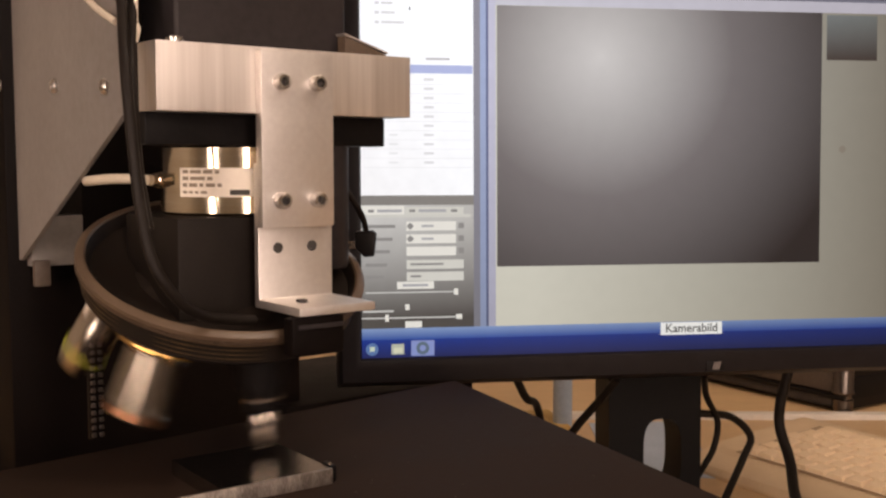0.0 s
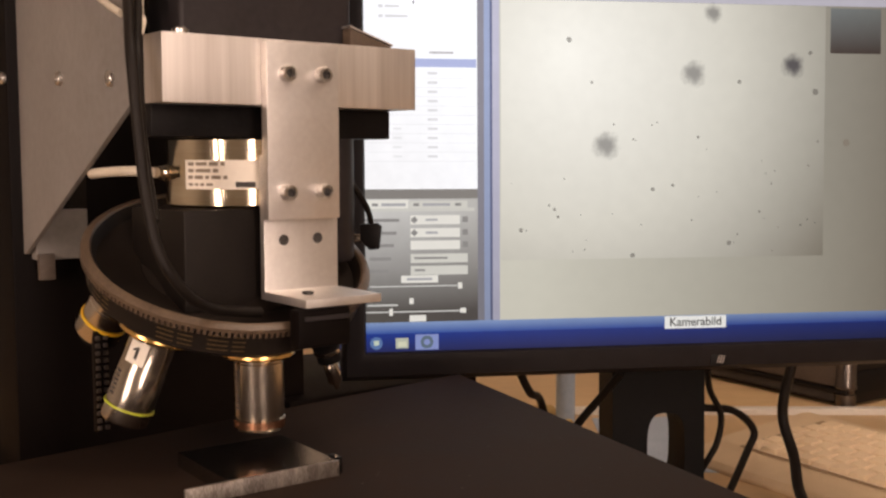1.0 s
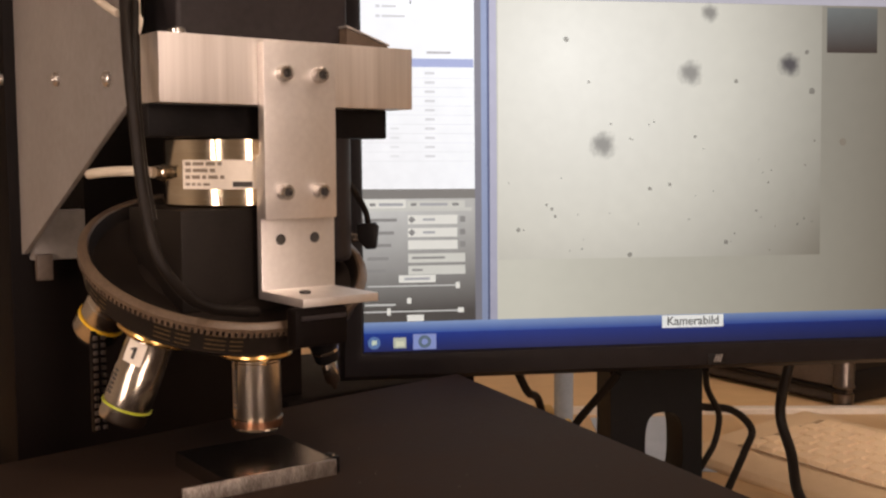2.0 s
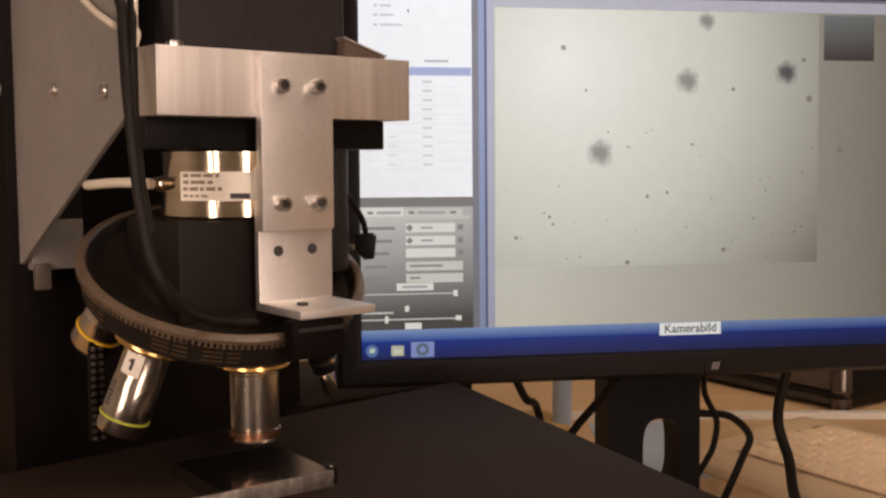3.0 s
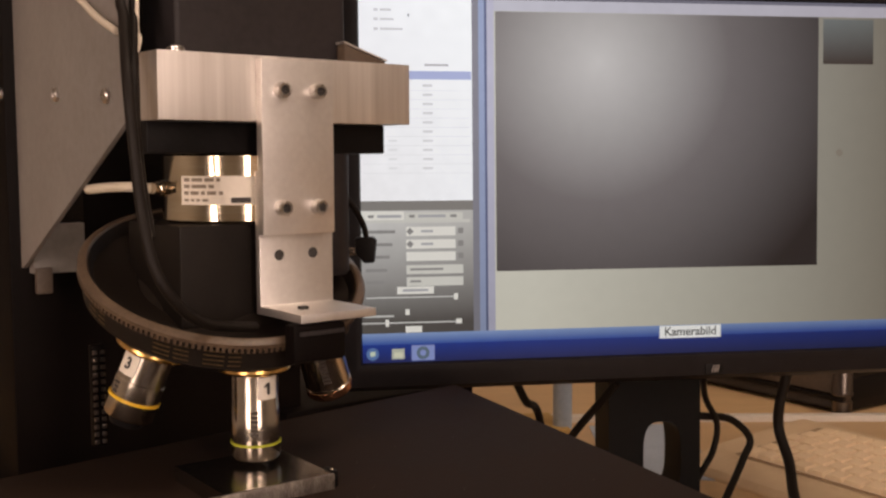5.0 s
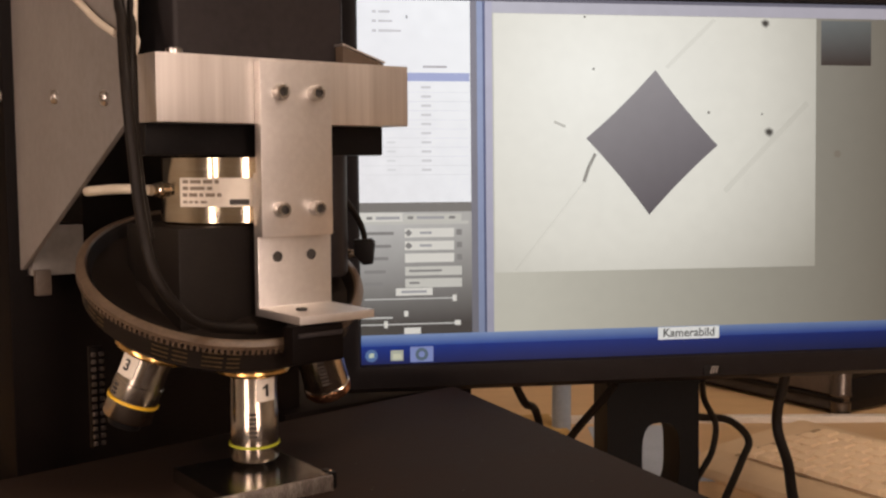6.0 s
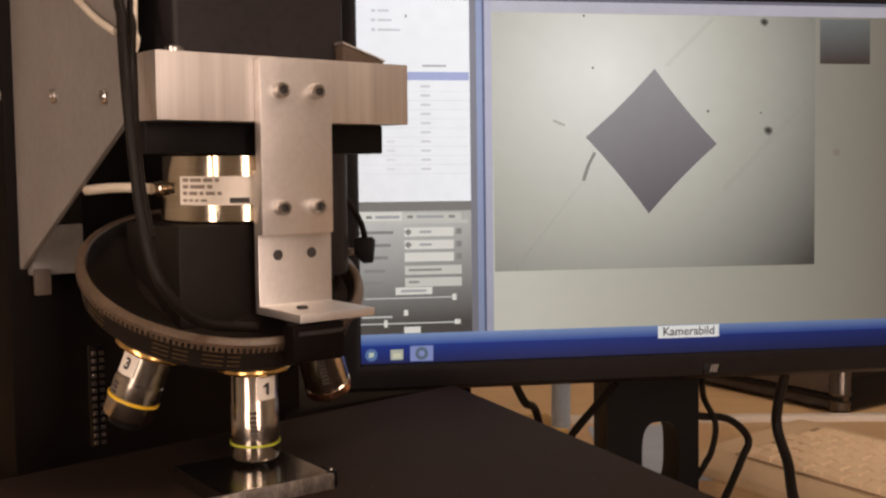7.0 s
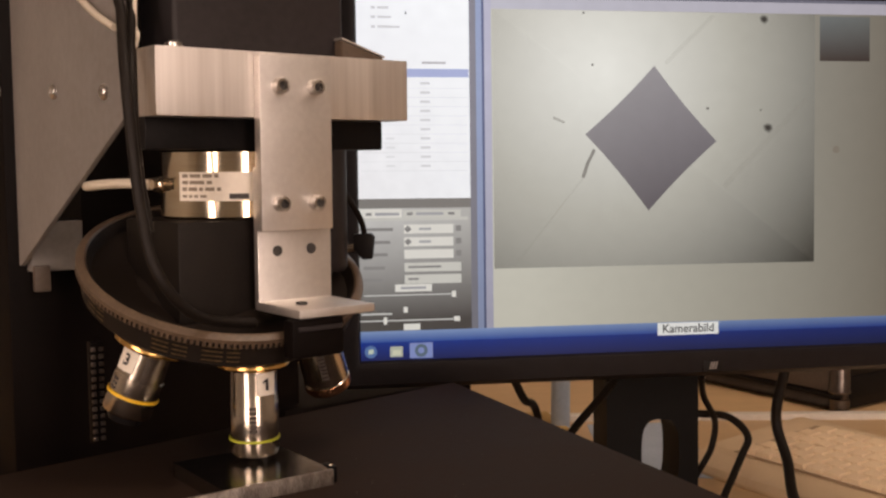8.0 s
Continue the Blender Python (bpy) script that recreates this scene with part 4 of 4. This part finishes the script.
part("plug_neck", lathe([(0.0022, 0), (0.0022, 0.009), (0.0032, 0.0095), (0.0032, 0.013), (0, 0.013)], pose(-0.0045, 0, -0.006, 0, -90, 0), 16), STEEL, plugged, "chrome socket")


def leads():
    rows = ((((0.1447, 0.86, 0.1225), (0.1299, 0.87, 0.1001), (0.1141, 0.88, 0.0771), (0.10, 0.89, 0.05), (0.09, 0.9, 0.004)), 0.0034),
            (((0.226, 0.9, 0.118), (0.233, 0.92, 0.0961), (0.246, 0.93, 0.0711), (0.2435, 0.93, 0.0481), (0.2338, 0.92, 0.0356), (0.22, 0.93, 0.005)), 0.0028),
            (((0.2229, 0.93, 0.08), (0.2329, 0.93, 0.0777), (0.2607, 0.94, 0.0722), (0.2813, 0.95, 0.0521), (0.2727, 0.94, 0.0351), (0.2456, 0.905, 0.0035)), 0.0034),
            (((0.311, 0.94, 0.15), (0.3076, 0.93, 0.1192), (0.3015, 0.93, 0.0888), (0.3012, 0.93, 0.066), (0.3045, 0.91, 0.0407), (0.2975, 0.875, 0.0235), (0.294, 0.845, 0.0165), (0.291, 0.80, 0.0045)), 0.0046),
            (((0.0627, 0.86, 0.1235), (0.0719, 0.87, 0.1048), (0.0851, 0.9, 0.0858), (0.10, 0.93, 0.004)), 0.0034))
    for pts, r in rows:
        tagged(cable("monitor_lead", pts, r, RUBBER, "black lead hanging behind the monitor"), group="monitor leads")


leads()


# ---------------------------------------------------------------- things on the desks
def keyboard():
    k = thing("keyboard", pose(0.256, 0.95, 0.0, 0, 0, -58), "ivory plastic keyboard lying askew on the desk", "keyboard")
    part("case", prism([(0.026, 0.0), (0.21, 0.0), (0.21, 0.026), (0.2, 0.027), (0.07, 0.0175), (0.06, 0.014), (0.03, 0.0095), (0.026, 0.004)], -0.078, 0.42, 0.001, "x"), IVORY, k)
    cap = bmesh.new()
    lo = [cap.verts.new((x, y, 0)) for x, y in ((-0.0094, -0.0093), (0.0094, -0.0093), (0.0094, 0.0093), (-0.0094, 0.0093))]
    hi = [cap.verts.new((x, y + 0.0006, 0.0048)) for x, y in ((-0.0076, -0.0078), (0.0076, -0.0078), (0.0076, 0.0078), (-0.0076, 0.0078))]
    cap.faces.new(hi)
    for i in range(4):
        cap.faces.new((lo[i], lo[(i + 1) % 4], hi[(i + 1) % 4], hi[i]))
    first = part("key", cap, KEYCAP, k)
    slope = math.atan2(0.0095, 0.13)
    for row in range(6):
        for col in range(2, 23):
            o = first if (row, col) == (0, 2) else first.copy()
            if o is not first:
                scene.collection.objects.link(o)
            y = 0.078 + row * 0.0192
            o.matrix_basis = pose(-0.07 + col * 0.0196 + 0.005 * (row % 3), y, 0.0178 + (y - 0.07) * math.tan(slope), math.degrees(slope))
    # The shade in the gaps between the keys is put into this sheet's colour.
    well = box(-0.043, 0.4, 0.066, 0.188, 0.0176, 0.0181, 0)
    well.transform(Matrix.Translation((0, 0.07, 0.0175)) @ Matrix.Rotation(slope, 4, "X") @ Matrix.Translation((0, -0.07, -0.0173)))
    part("key_well", well, WELL, k, "ivory key well with the shade between the keys in its colour")
    return k


keyboard()


def black_device():
    d = thing("black_device", pose(0.4785, 1.2475, 0.0, 0, 0, 33.5), "dark instrument with a chrome trim on the back desk", "instrument")
    part("case", box(0.0, 0.16, 0.0, 0.26, 0.003, 0.12, 0.004), RUBBER, d)
    part("side_band", box(-0.002, 0.0, 0.012, 0.25, 0.0245, 0.05, 0.0008), BANDM, d, "grey-brown side band")
    part("lower_band", box(-0.0015, 0.0, 0.012, 0.25, 0.007, 0.0165, 0.0006), DUSTM, d, "dull grey lower band")
    part("ridge", box(-0.006, 0.0, -0.004, 0.256, 0.0175, 0.0225, 0.0015), RUBBER, d, "black rubber ridge")
    part("front_band", box(0.005, 0.155, -0.002, 0.0, 0.016, 0.043, 0.0008), BLACKP, d)
    part("chrome_trim", lathe([(0.0115, 0.003), (0.012, 0.0165), (0.0098, 0.0172), (0.0098, 0.0222), (0.0125, 0.0235), (0.013, 0.026), (0.0118, 0.028), (0.0118, 0.09), (0, 0.09)], pose(0.006, 0.006, 0), 20), SMOKE, d, "upright smoky chrome corner")
    for x, y in ((0.02, 0.02), (0.14, 0.02), (0.02, 0.24), (0.14, 0.24)):
        part("foot", lathe([(0.008, 0), (0.008, 0.0032), (0, 0.0032)], pose(x, y, 0), 12), RUBBER, d)


black_device()
tube_bm = lathe([(0, 0), (0.0105, 0), (0.0105, 0.115), (0.009, 0.12), (0, 0.12)], Matrix(), 24)
post = shell("plastic_tube", tube_bm, BLUEP)
post.matrix_world = pose(0.135, 1.16, 0)
tagged(post, "pale grey plastic tube standing on the desk", "tube")
card = shell("paper_sheet", prism([(-0.05, -0.1), (0.055, -0.11), (0.06, 0.11), (-0.045, 0.1)], 0.0, 0.0006, 0, "z"), BLUEP)
card.matrix_world = pose(0.215, 1.1, 0.0005)
tagged(card, "pale blue paper sheet lying on the desk", "paper")
pad = shell("note_pad", prism([(-0.05, -0.04), (0.05, -0.04), (0.05, 0.04), (-0.05, 0.04)], 0.0, 0.012, 0.001, "z"), YPAD)
pad.matrix_world = pose(0.085, 1.17, 0.0005, 0, 0, 12)
tagged(pad, "ochre note pad lying on the desk", "note pad")

# ---------------------------------------------------------------- movement
def at_depth(y):
    return Matrix.Translation((0, y, 0))


def shown(ob, depth, spans, end=8.0):
    """Bring a sheet of the display to the front during the spans of time, and keep it behind the panel otherwise."""
    rows, away, front = [], at_depth(0.006), at_depth(-depth)
    state = away
    t = 0.0
    if spans[0][0] <= 0:
        state = front
    rows.append((0.0, state))
    for a, b in spans:
        if a > 0:
            rows += [(a - 0.034, away), (a, front)]
        if b < end:
            rows += [(b - 0.034, front), (b, away)]
        else:
            rows.append((end, front))
    if spans[-1][1] < end:
        rows.append((end, away))
    walk(ob, rows)


def turned(a):
    return TURRET @ Matrix.Rotation(radians(a), 4, "Z")


def motions():
    walk(turret, [(0.0, turned(-54)), (0.1, turned(-19)), (0.2, turned(0)), (2.4, turned(0)), (4.633, turned(0)), (4.7, turned(9)), (4.8, turned(34)),
                  (4.9, turned(56)), (5.0, turned(STEP)), (8.0, turned(STEP))])
    shown(dark, 0.00085, [(0.0, 0.46), (4.8, 5.2)])
    shown(smear, 0.0006, [(0.44, 0.54)])
    shown(veil, 0.0007, [(1.07, 1.4)])
    shown(haze, 0.00068, [(1.1, 1.95)])
    shown(glare, 0.00046, [(5.2, 6.33)])
    shown(settled, 0.00046, [(6.33, 8.0)])
    shown(specks, 0.0005, [(0.56, 4.8)])
    shown(indent, 0.0005, [(5.2, 8.0)])


motions()
